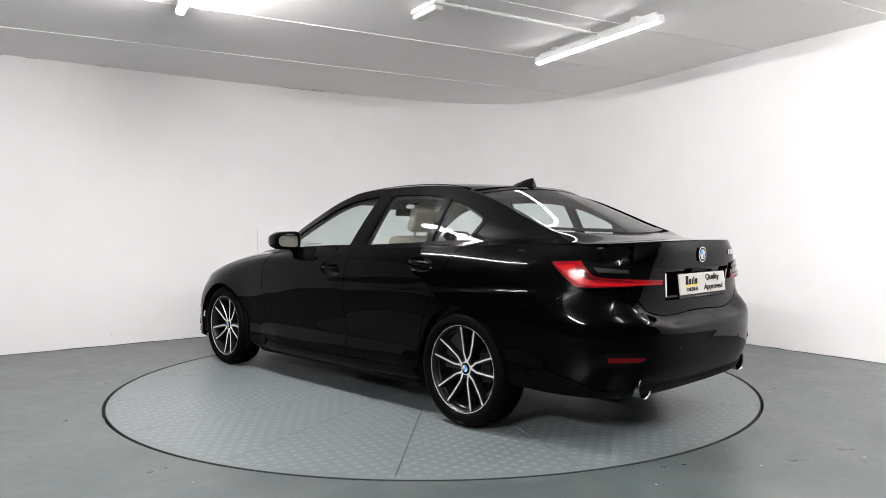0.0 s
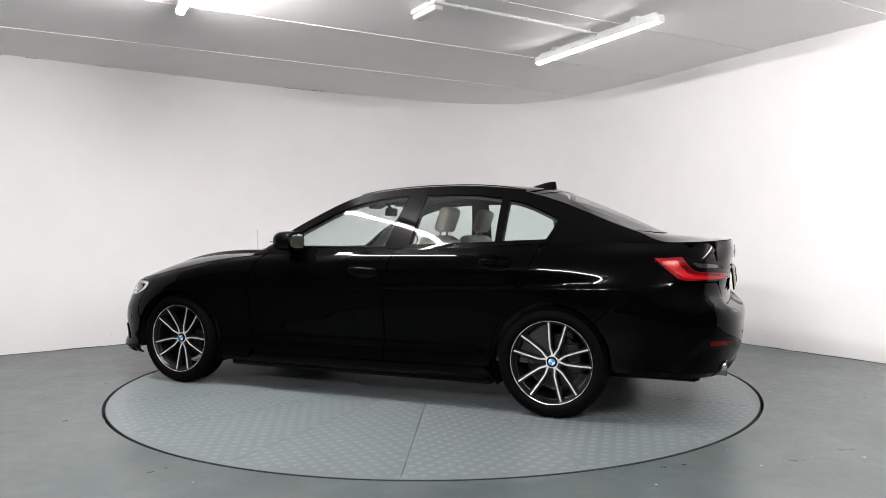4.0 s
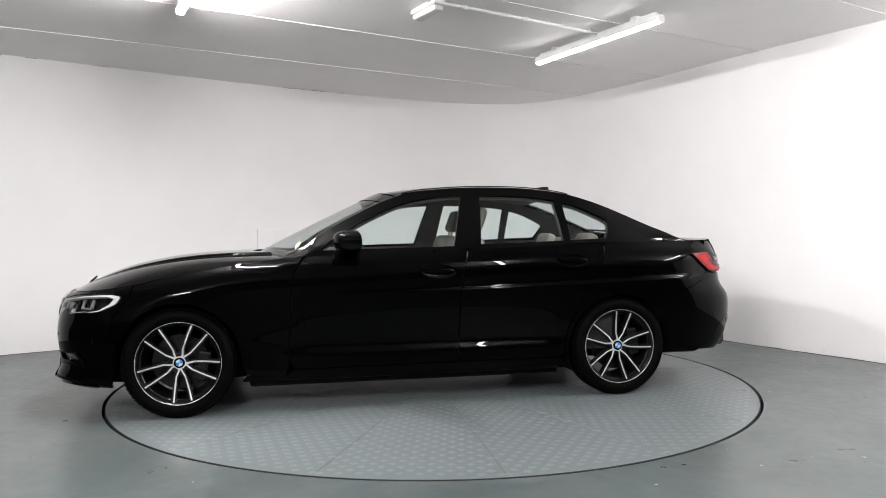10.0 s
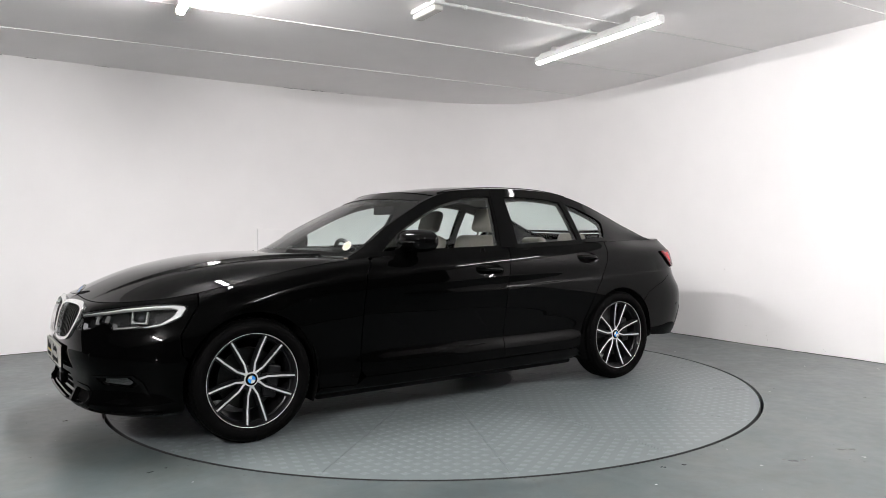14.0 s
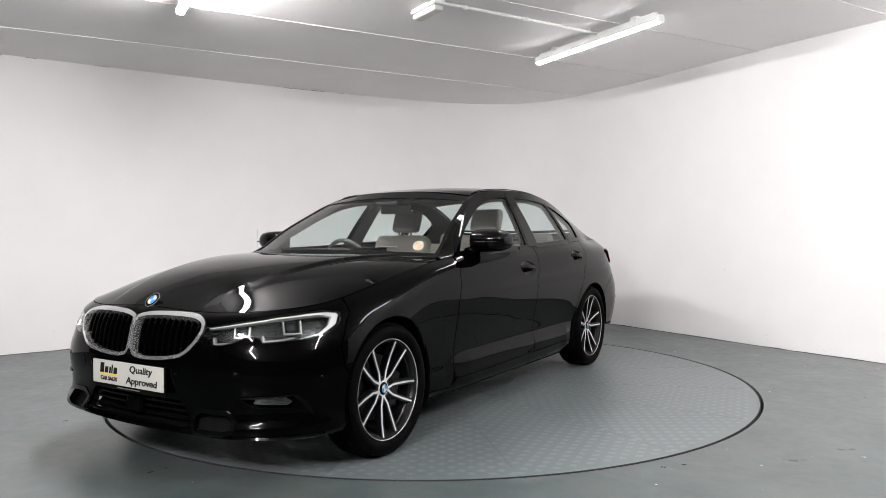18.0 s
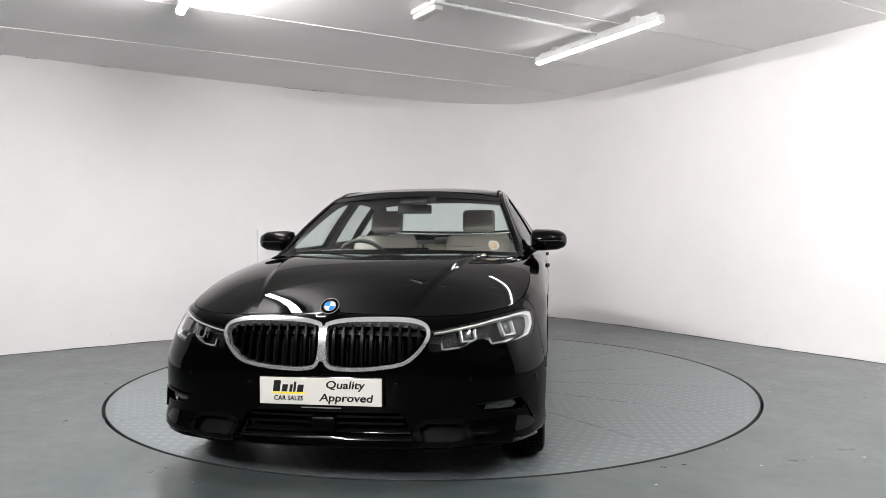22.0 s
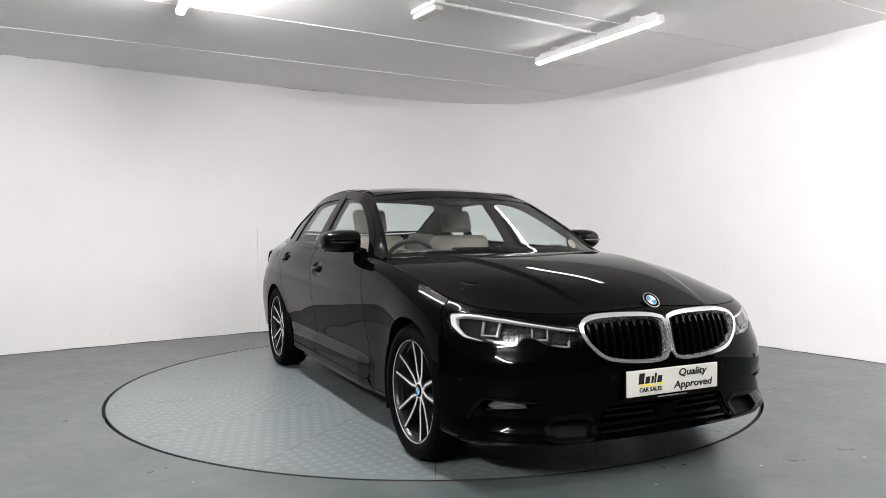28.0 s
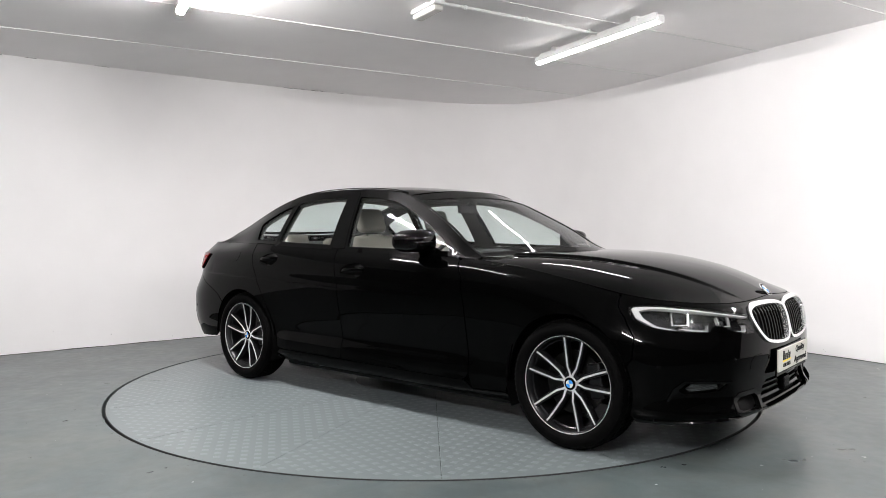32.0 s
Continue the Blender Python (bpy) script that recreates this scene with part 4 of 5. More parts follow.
def build_top():
    # roof
    xs = np.linspace(.06, -1.20, 26)
    y, z = rail_at(xs)
    xc = np.interp(-xs, [-.06, .2, .6, 1.0, 1.2], [.145, -.17, -.6, -1.03, -1.27])
    zc = hermite([-1.2, -1.0, -.8, -.6, -.4, -.2, .06], [1.408, 1.433, 1.448, 1.454, 1.450, 1.437, 1.398], xs)
    edge = list(zip(xs, y - .004, z))
    sheet("roof", cross_rows(edge, list(zip(xc, zc)), 25, 2.2, 2.6), M_PAINT, car, thick=.02)
    sheet("headliner", cross_rows([(a, b, c - .035) for a, b, c in edge], [(a, c - .035) for a, c in zip(xc, zc)], 15, 2.2, 2.6), M_LINER, car, "light grey headliner")
    # windscreen and rear window
    xs = np.linspace(.80, .07, 18)
    y, z = rail_at(xs)
    t = np.linspace(0, 1, 18)
    xc = .985 + (.152 - .985) * t
    zc = .975 + (1.394 - .975) * (t ** .93)
    ws = sheet("windscreen", cross_rows(list(zip(xs, y - .014, z - .004)), list(zip(xc, zc)), 33, 2.0, 2.0), M_GLASS, car, "clear windscreen")
    ws.visible_shadow = False
    R = np.array(cross_rows(list(zip(xs, y - .014, z - .004)), list(zip(xc, zc)), 33, 2.0, 2.0))
    sheet("windscreen_band", R[-3:] + (.002, 0, .003), M_FRAME, car, "black printed band along the top of the screen")
    sheet("windscreen_band", R[:2] + (.002, 0, .003), M_FRAME, car, "black printed band along the foot of the screen")
    xs = np.linspace(-1.215, -1.86, 16)
    y, z = rail_at(xs)
    t = np.linspace(0, 1, 16)
    xc = -1.285 + (-1.985 + 1.285) * t
    zc = 1.402 + (1.098 - 1.402) * (t ** 1.12)
    rw = sheet("rear_window", cross_rows(list(zip(xs, y - .030, z - .004)), list(zip(xc, zc)), 33, 2.0, 2.0), M_GLASS, car, "tinted rear window")
    rw.visible_shadow = False
    R = np.array(cross_rows(list(zip(xs, y - .030, z - .004)), list(zip(xc, zc)), 33, 2.0, 2.0))
    for q in (R[:2], R[-2:]):
        sheet("rear_window_band", q + (-.001, 0, .003), M_FRAME, car, "black printed band of the rear window")
    # black borders of both panes (pillar flanks)
    for sg in (1, -1):
        for nm, x0, x1 in (("windscreen_trim", .82, .05), ("rear_window_trim", -1.20, -1.90)):
            xs = np.linspace(x0, x1, 16)
            y, z = rail_at(xs)
            rows = [[(a, sg * (b - .024), c + .004), (a, sg * (b - .012), c + .003), (a, sg * (b - .0), c + .001)] for a, b, c in zip(xs, y, z)]
            sheet(nm, rows, M_FRAME, car, "black pane border")
    # bonnet
    a = np.linspace(0, 1, 28)
    xe = .735 + (1.845 - .735) * a
    ye, ze = top_edge(xe)
    xc = 1.03 + (2.128 - 1.03) * a
    zc = hermite([0, .2, .4, .6, .75, .88, 1], [.972, .970, .955, .922, .885, .838, .782], a)
    rows = cross_rows(list(zip(xe, ye - .004, ze + .001)), list(zip(xc, zc)), 161, 2.0, 4.4)
    R = np.array(rows)
    # the front rows follow the top edge of the nose
    k = PLAN_S < s_of_x(1.6)
    edge = BODY[k, -1]
    yq = np.abs(R[-1, :, 1])
    fx, fz = np.interp(yq, edge[:, 1], edge[:, 0]), np.interp(yq, edge[:, 1], edge[:, 2])
    w = (a ** 6)[:, None]
    R[:, :, 0] += (fx - R[-1, :, 0])[None] * w
    R[:, :, 2] += (fz + .002 - R[-1, :, 2])[None] * w
    u = np.abs(np.linspace(-1, 1, 161))
    for i, f in enumerate(a):
        u0 = .70 - .26 * f
        t = np.clip((u - u0 + .018) / .036, 0, 1)
        R[i, :, 2] += (1 - t * t * (3 - 2 * t)) * .017 * (1 - f ** 3)
    sheet("bonnet", R, M_PAINT, car, thick=.02)
    # scuttle
    rows = []
    for k, f in enumerate(np.linspace(0, 1, 4)):
        u = np.linspace(-1, 1, 21)
        rows.append(np.stack([.79 - .10 * f + (.22) * (1 - np.abs(u) ** 2), .70 * u, .925 + .0 * u + .02 * f + .008 * (1 - u ** 2)], 1))
    sheet("scuttle", rows, M_PLASTIC, car, "matt black scuttle")
    # boot lid top
    a = np.linspace(0, 1, 16)
    xe = -1.885 + (-2.30 + 1.885) * a
    ye, ze = rail_at(xe)
    xc = -1.99 + (-2.395 + 1.99) * a
    zc = hermite([0, .35, .7, .9, 1], [1.094, 1.078, 1.064, 1.062, 1.060], a)
    R = np.array(cross_rows(list(zip(xe, ye - .004, ze + .001)), list(zip(xc, zc)), 41, 3.0, 2.6))
    # the last rows follow the top edge of the tail
    k = PLAN_S > s_of_x(-2.1)
    edge = BODY[k, -1][::-1]
    yq = np.abs(R[-1, :, 1])
    fx, fz = np.interp(yq, edge[:, 1], edge[:, 0]), np.interp(yq, edge[:, 1], edge[:, 2])
    w = (a ** 4)[:, None]
    R[:, :, 0] += (fx - R[-1, :, 0])[None] * w
    R[:, :, 2] += (fz + .002 - R[-1, :, 2])[None] * w
    sheet("boot_lid", R, M_PAINT, car, thick=.02)


build_shell()
build_top()


def build_wheel(name):
    w = lathe_bm([(.205, -.10), (.228, -.10), (.236, -.09), (.235, -.06), (.229, .06), (.241, .085), (.249, .092), (.254, .088), (.254, .080), (.243, .07), (.223, .05), (.208, -.08)], 64, "y")
    wheel = part(name, w, M_DARKALLOY, car, "alloy wheel with bright twin spokes", smooth=True)
    prof = [(.247, .085), (.258, .098), (.274, .106), (.292, .107), (.310, .100), (.322, .088), (.327, .070), (.3295, .045), (.330, 0), (.3295, -.045), (.327, -.070), (.322, -.088), (.310, -.100), (.270, -.106), (.240, -.095)]
    bm = lathe_bm(prof, 96, "y")
    part("tyre", bm, M_RUBBER, wheel, "black road tyre", smooth=True)
    # tread blocks
    tv, tf = [], []
    for k in range(72):
        t = 2 * math.pi * k / 72
        for y0, y1 in ((.074, .098), (.03, .066), (-.022, .022), (-.066, -.03), (-.098, -.074)):
            r = .330 if abs(y0 + y1) < .15 else .3235
            b = len(tv)
            for rr in (r - .004, r + .0035):
                for yy in (y0, y1):
                    for dt in (-.03, .03):
                        tt = t + dt + (.012 if yy > 0 else -.012)
                        r2 = rr - (.010 if abs(yy) > .09 else 0)
                        tv.append((r2 * math.cos(tt), yy, r2 * math.sin(tt)))
            tf += [(b + 4, b + 5, b + 7, b + 6), (b, b + 1, b + 5, b + 4), (b + 2, b + 6, b + 7, b + 3), (b, b + 4, b + 6, b + 2), (b + 1, b + 3, b + 7, b + 5)]
    tagged(mesh_object("tyre_tread", tv, tf, M_RUBBER, wheel), "small rubber tread blocks", kind="stuff")
    # polished lip
    part("rim_lip", lathe_bm([(.2465, .0885), (.2475, .0930), (.2492, .0936), (.2500, .0925), (.2485, .0895), (.247, .087)], 72, "y"), M_ALLOY, wheel, "polished rim edge", smooth=True)
    # ten spokes in five close pairs
    for k in range(10):
        base = 2 * math.pi * (k // 2) / 5 + math.pi / 2 + radians(18)
        sgn = 1 if k % 2 else -1

        def pt(r, a, y):
            return (r * math.cos(a), y, r * math.sin(a))

        def bar(w0, w1, y0, y1, drop, mat, nm, par, lb=""):
            ins = [(.032, base + sgn * radians(3), w0 * 1.6, y0), (.052, base + sgn * radians(10), w0 * 1.15, y0 + .001), (.088, base + sgn * radians(17), w0, y0 + .005), (.170, base + sgn * radians(14.2), (w0 + w1) / 2, (y0 + y1) / 2), (.2465, base + sgn * radians(12.6), w1, y1)]
            bm = bmesh.new()
            rows = []
            for r, a, wd, y in ins:
                c = Vector(pt(r, a, 0))
                tg = Vector((-math.sin(a), 0, math.cos(a)))
                rows.append([bm.verts.new(c + tg * s * wd + Vector((0, yy, 0))) for s, yy in ((-1, y), (1, y), (1.15, y - drop), (-1.15, y - drop))])
            for r0, r1 in zip(rows, rows[1:]):
                for i in range(4):
                    bm.faces.new((r0[i], r0[(i + 1) % 4], r1[(i + 1) % 4], r1[i]))
            bm.faces.new(rows[0])
            bm.faces.new(rows[-1][::-1])
            return part(nm, bm, mat, par, lb)

        bar(.0125, .0135, .052, .080, .034, M_DARKALLOY, "spoke", wheel, "dark painted spoke")
        bar(.0047, .0045, .0535, .0815, .002, M_ALLOY, "spoke_face", wheel, "machined bright spoke face")
    part("hub", lathe_bm([(.001, .054), (.036, .054), (.058, .050), (.064, .03), (.066, -.03), (.001, -.03)], 40, "y", closed=False), M_DARKALLOY, wheel, smooth=True)
    part("hub_face", lathe_bm([(.031, .0545), (.031, .0560), (.038, .0555), (.040, .052)], 40, "y", closed=False), M_ALLOY, wheel, "bright machined hub ring", smooth=True)
    cap = lathe_bm([(.001, .061), (.028, .061), (.032, .058), (.032, .050)], 32, "y", closed=False)
    part("hub_cap", cap, M_TRIM, wheel, "round hub cap", smooth=True)
    for k in range(4):
        bm = bmesh.new()
        c = bm.verts.new((0, .0622, 0))
        vs = [bm.verts.new((.021 * math.cos(t), .0622, .021 * math.sin(t))) for t in np.linspace(k * math.pi / 2, (k + 1) * math.pi / 2, 8)]
        for p, q in zip(vs, vs[1:]):
            bm.faces.new((c, p, q))
        part("cap_quarter", bm, M_BLUE if k % 2 else M_SIGN, wheel)
    part("brake_disc", lathe_bm([(.07, .005), (.165, .005), (.165, -.02), (.07, -.02)], 48, "y"), M_STEEL, wheel, "bare steel brake disc", smooth=True)
    part("brake_caliper", box_bm(-.17, -.09, -.035, .03, -.09, .09, .012), M_DARKALLOY, wheel)
    return wheel


WHEEL_Y = 0.795
wheels = []
for nm, x, y, turn in (("wheel", AXLE, WHEEL_Y, -13), ("wheel", -AXLE, WHEEL_Y, 9), ("wheel", AXLE, -WHEEL_Y, 10), ("wheel", -AXLE, -WHEEL_Y, 10)):
    if not wheels:
        w = build_wheel(nm)
    else:
        w = copy_thing(wheels[0], Matrix.Identity(4))
    w.matrix_basis = pose(x, y, HUB_Z, 0, 0, 0 if y > 0 else 180) @ pose(0, 0, 0, 0, turn, 0)
    wheels.append(w)


def build_underbody():
    # floor pan, inner arches and the dark core behind the shut lines
    part("floor_pan", box_bm(-1.02, 1.02, -.78, .78, .145, .30, .02), M_PLASTIC, car)
    part("floor_pan", box_bm(1.02, 2.05, -.56, .56, .165, .60, .04), M_PLASTIC, car)
    part("floor_pan", box_bm(-2.25, -1.02, -.54, .54, .20, .60, .04), M_PLASTIC, car)
    for sx in (AXLE, -AXLE):
        r = (R_ARCH_F if sx > 0 else R_ARCH_R) + .012
        for sy in (1, -1):
            bm = bmesh.new()
            rows = []
            for t in np.linspace(radians(-12 if sx > 0 else -25), radians(205 if sx > 0 else 181), 26):
                c, s = math.cos(t), math.sin(t)
                rows.append([bm.verts.new((sx + r * c, sy * yy, HUB_Z + r * s)) for yy in (.50, .885)])
            for a, b in zip(rows, rows[1:]):
                bm.faces.new((a[0], a[1], b[1], b[0]))
            hub = [q[0] for q in rows]
            bm.faces.new(hub)
            part("wheel_arch_liner", bm, M_PLASTIC, car)


build_underbody()
def top_z(s):
    return float(np.interp(abs(s), PLAN_S, BODY[:, -1, 2]))


def mirrored(poly):
    return [(-a, b) for a, b in poly]


def on_skin(surf, a, b, lift=0.0):
    """A frame on the skin: z out along the normal, x along the level, y up the skin."""
    P, N = surf([(a, b)])
    n = Vector(N[0])
    x = Vector((0, 0, 1)).cross(n).normalized()
    y = n.cross(x)
    p = Vector(P[0]) + n * lift
    return Matrix(((x.x, y.x, n.x, p.x), (x.y, y.y, n.y, p.y), (x.z, y.z, n.z, p.z), (0, 0, 0, 1)))


KIDNEY = smooth_outline([(.004, .702), (.03, .731), (.14, .743), (.34, .742), (.428, .727), (.453, .698), (.445, .66), (.405, .608), (.335, .562), (.19, .541), (.06, .541), (.010, .575)], 4)
LAMP = smooth_outline([(.462, .700), (.62, .722), (.80, .744), (1.03, .757), (1.112, .748), (1.130, .734), (1.102, .688), (1.0, .646), (.87, .634), (.735, .626), (.712, .652), (.668, .656), (.600, .628), (.52, .615), (.450, .613), (.446, .65)], 3, sharp=(0, 4, 9, 14))


def roundel(parent, m, r, name="badge"):
    """A round emblem of a dark ring and four quarters in blue and white."""
    ring = lathe_bm([(.001, 0), (r, 0), (r, .003), (r * .96, .005), (.001, .0055)], 36, "z", closed=False)
    b = part(name, ring, M_SLAT, parent, "round enamelled badge in blue and white", smooth=True, at=m)
    part("badge_rim", lathe_bm([(r * .93, .003), (r * 1.02, .003), (r * 1.02, .006), (r * .93, .0062)], 36, "z"), M_CHROME, b, "chrome rim", smooth=True)
    part("badge_rim", lathe_bm([(r * .60, .0055), (r * .66, .0055), (r * .66, .0068), (r * .60, .0068)], 36, "z"), M_CHROME, b, "chrome rim")
    for k in range(4):
        bm = bmesh.new()
        c = bm.verts.new((0, 0, .0064))
        vs = [bm.verts.new((r * .6 * math.cos(t), r * .6 * math.sin(t), .0064)) for t in np.linspace(k * math.pi / 2, (k + 1) * math.pi / 2, 8)]
        for p, q in zip(vs, vs[1:]):
            bm.faces.new((c, p, q))
        part("badge_quarter", bm, M_SIGN if k % 2 == 0 else M_BLUE, b)
    return b


def number_plate(parent, m):
    """The dealer's plate: logo shapes, a yellow bar and two words."""
    pl = part("sign_plate", box_bm(-.26, .26, -.0555, .0555, -.006, .004, .003), M_SIGN, parent, "white dealer plate with black lettering", at=m)
    part("plate_holder", box_bm(-.266, .266, -.078, .0595, -.016, -.006, .004), M_TRIM, pl, "black plate holder")
    up = lambda x, y: pose(x, y, .0052)
    # the dealer's wordmark as plain slanted bars
    for k, (x, w, h, y) in enumerate(((-.184, .030, .046, .020), (-.150, .024, .030, .012), (-.123, .012, .031, .012), (-.107, .010, .042, .018), (-.083, .026, .030, .012))):
        o = [(x - w / 2 - .003, y - h / 2), (x + w / 2 - .003, y - h / 2), (x + w / 2 + .003, y + h / 2), (x - w / 2 + .003, y + h / 2)]
        part("wordmark_bar", prism_bm(o, .0008, lambda u, v, d: (u, v, .0042 + d)), M_INK, pl)
    part("yellow_bar", box_bm(-.200, -.060, -.0115, -.0045, .0038, .0052), M_YELLOW, pl, "yellow bar")
    text_part("lettering", "CAR SALES", .026, M_INK, pl, up(-.134, -.030), bold=.0006)
    text_part("lettering", "Quality", .044, M_INK, pl, up(.105, .028), shear=.14, wide=1.26, bold=.0009)
    text_part("lettering", "Approved", .044, M_INK, pl, up(.110, -.025), shear=.14, wide=1.26, bold=.0009)
    part("holder_lettering", box_bm(-.085, .085, -.071, -.066, -.0065, -.0052), M_LINER, pl, "pale line of small lettering")
    return pl


def build_nose():
    lamps = [LAMP, mirrored(LAMP)]
    kids = [KIDNEY, mirrored(KIDNEY)]
    ss = np.linspace(0, s_of_x(1.705), 22)
    half = [(float(s), top_z(s) - .0015) for s in ss] + SX([(1.709, .735), (1.742, .695), (1.797, .60), (1.790, .50)]) + SX(arc(AXLE, R_ARCH_F, 22, -14, 6)) + SX([(1.80, .196)]) + SY([(.80, .198), (.60, .203), (.30, .203), (0, .203)])
    full = half[:-1] + [half[-1]] + mirrored(half[1:-1])[::-1]
    intake = SY([(-.30, .374), (.30, .374), (.345, .345), (.385, .268), (.34, .240), (-.34, .240), (-.385, .268), (-.345, .345)])
    fog = [(.640, .392), (.75, .402), (.862, .402), (.905, .372), (.87, .350), (.70, .358)]
    duct = [(.405, .300), (.44, .322), (.57, .318), (.60, .300), (.60, .262), (.55, .248), (.42, .246)]
    holes = [intake, fog, mirrored(fog), duct, mirrored(duct)] + [offset(k, -.010) for k in kids] + [offset(k, .002) for k in lamps]
    skin("front_bumper", body_at, full, M_PAINT, car, holes=holes, step=.032)
    skin("intake_back", body_at, offset(intake, .02), M_PLASTIC, car, step=.06, lift=-.07, thick=0)
    for z in (.262, .288, .314, .340, .362):
        w = .37 if z < .3 else .34
        skin("intake_slat", body_at, SY([(-w, z - .004), (w, z - .004), (w, z + .005), (-w, z + .005)]), M_TRIM, car, step=.05, lift=-.018, thick=.03)
    part("radar_cover", box_bm(2.20, 2.232, -.055, .055, .275, .345, .012), M_SLAT, car, "black sensor cover")
    # splitter lip
    lip = [(float(s), .2035) for s in np.linspace(-1.0, 1.0, 40)] + [(float(s), .2205) for s in np.linspace(1.0, -1.0, 40)]
    skin("front_lip", body_at, lip, M_TRIM, car, step=.04, lift=.006, thick=.03)
    for f in (fog, mirrored(fog)):
        skin("fog_recess", body_at, offset(f, .012), M_PLASTIC, car, step=.05, lift=-.045, thick=0)
        g = 1 if f[0][0] > 0 else -1
        fl = [(g * a, b) for a, b in [(.69, .366), (.70, .386), (.83, .393), (.86, .372), (.84, .358)]]
        skin("fog_lamp", body_at, fl, M_SMOKE, car, step=.04, lift=-.022, thick=.01, label="smoked fog lamp")
        skin("fog_lens", body_at, fl, M_LENS, car, step=.04, lift=-.015, thick=0)
        fb = [(g * a, b) for a, b in [(.625, .398), (.66, .402), (.87, .412), (.918, .374), (.955, .30), (.945, .298), (.898, .366), (.86, .403), (.66, .393)]]
        skin("fog_surround", body_at, fb, M_TRIM, car, step=.04, lift=.008, thick=.015, label="gloss black air blade")
    for d in (duct, mirrored(duct)):
        skin("duct_back", body_at, offset(d, .045), M_PLASTIC, car, step=.04, lift=-.035, thick=0)
        skin("duct_frame", body_at, offset(d, .020), M_TRIM, car, holes=[offset(d, -.002)], step=.03, lift=.003, thick=.025, label="gloss black duct frame")
    # twin grille
    for kd in kids:
        g = 1 if kd[0][0] > 0 else -1
        skin("grille_back", body_at, offset(kd, .004), M_PLASTIC, car, step=.06, lift=-.085, thick=0)
        fr = skin("grille_frame", body_at, offset(kd, .0015), M_GRILLE, car, holes=[offset(kd, -.0135)], step=.018, lift=.009, thick=.035, label="satin chrome grille frame")
        inner = np.array(offset(kd, -.014))
        for k in range(10):
            a = .042 + k * .0405
            zz = np.linspace(.53, .76, 231)
            ins = inside(inner, np.stack([np.full(231, a * g), zz], 1))
            if not ins.any():
                continue
            z0, z1 = zz[ins].min(), zz[ins].max()
            sl = [(g * (a - .006), z0), (g * (a + .006), z0), (g * (a + .006), z1), (g * (a - .006), z1)]
            skin("grille_slat", body_at, sl, M_SLAT, fr, step=.03, lift=-.012, thick=.045)
            tip = [(g * (a - .005), z1 - .026), (g * (a + .002), z1 - .030), (g * (a + .006), z1 - .004), (g * (a - .002), z1 - .004)]
            skin("slat_tip", body_at, tip, M_STEEL, fr, step=.03, lift=-.010, thick=.01, label="bright tip of a grille slat")
        # the shutter plate behind the top of the slats
        tp = [(g * a, b) for a, b in [(.03, .700), (.43, .692), (.42, .722), (.34, .735), (.14, .738), (.04, .725)]]
        skin("grille_shutter", body_at, tp, material("grey_shutter", (.03, .03, .032), .4, vary=.1) if g > 0 else bpy.data.materials["grey_shutter"], car, step=.05, lift=-.055, thick=0)
    skin("grille_bridge", body_at, [(-.012, .575), (.012, .575), (.014, .700), (0, .716), (-.014, .700)], M_GRILLE, car, step=.02, lift=.008, thick=.03, label="satin chrome bar between the grilles")
    # headlamps
    for lp in lamps:
        g = 1 if lp[0][0] > 0 else -1
        sg = lambda pts: [(g * a, b) for a, b in pts]
        body = skin("headlamp", body_at, offset(lp, .003), M_LAMPBACK, car, step=.05, lift=-.065, thick=0, label="LED headlamp with bright light guides")
        skin("lamp_rim", body_at, offset(lp, .001), M_TRIM, body, holes=[offset(lp, -.006)], step=.02, lift=-.003, thick=.06)
        skin("light_bar", body_at, sg([(.475, .693), (.62, .713), (.80, .736), (.96, .747), (1.05, .749), (1.108, .742), (1.116, .732), (1.090, .694), (1.0, .654), (.90, .641), (.90, .643), (.99, .659), (1.055, .694), (1.078, .726), (1.03, .738), (.95, .739), (.80, .7295), (.62, .708), (.475, .689)]), M_LED, body, step=.02, lift=-.006, thick=.02, label="white daytime light guide")
        for o in ([(.500, .655), (.508, .655), (.513, .630), (.60, .635), (.652, .662), (.697, .662), (.700, .656), (.655, .655), (.602, .627), (.520, .620), (.502, .624)], [(.730, .664), (.740, .664), (.746, .643), (.82, .646), (.88, .653), (.885, .647), (.83, .637), (.737, .632)]):
            skin("light_guide", body_at, sg(offset(o, -.0014)), M_GUIDE, body, step=.02, lift=-.009, thick=.02, label="white light guide")
        for ca, cb, r in ((.635, .680, .021), (.875, .696, .025)):
            m = on_skin(body_at, g * ca, cb, -.05)
            part("projector_housing", lathe_bm([(r * 1.45, .0), (r * 1.4, .022), (r * 1.1, .024), (r * .95, .010), (r * .9, 0)], 28, "z"), M_TRIM, body, smooth=True, at=m)
            prof = [(.001, r * .62)] + [(r * .95 * math.sin(t), r * .62 * math.cos(t)) for t in np.linspace(.2, math.pi / 2, 7)]
            part("projector_lens", lathe_bm(prof, 28, "z", closed=False), material("projector_glass", (.02, .022, .026), .03, coat=1.0) if "projector_glass" not in bpy.data.materials else bpy.data.materials["projector_glass"], body, "dark glass projector lens", smooth=True, at=m)
            w, h = r * 1.9, r * 1.15
            u = [(ca - w, cb + h * .9), (ca - w * .84, cb + h * .9), (ca - w * .76, cb - h * .90), (ca + w * .76, cb - h * .90), (ca + w * .84, cb + h * .9), (ca + w, cb + h * .9), (ca + w * .9, cb - h * 1.1), (ca - w * .9, cb - h * 1.1)]
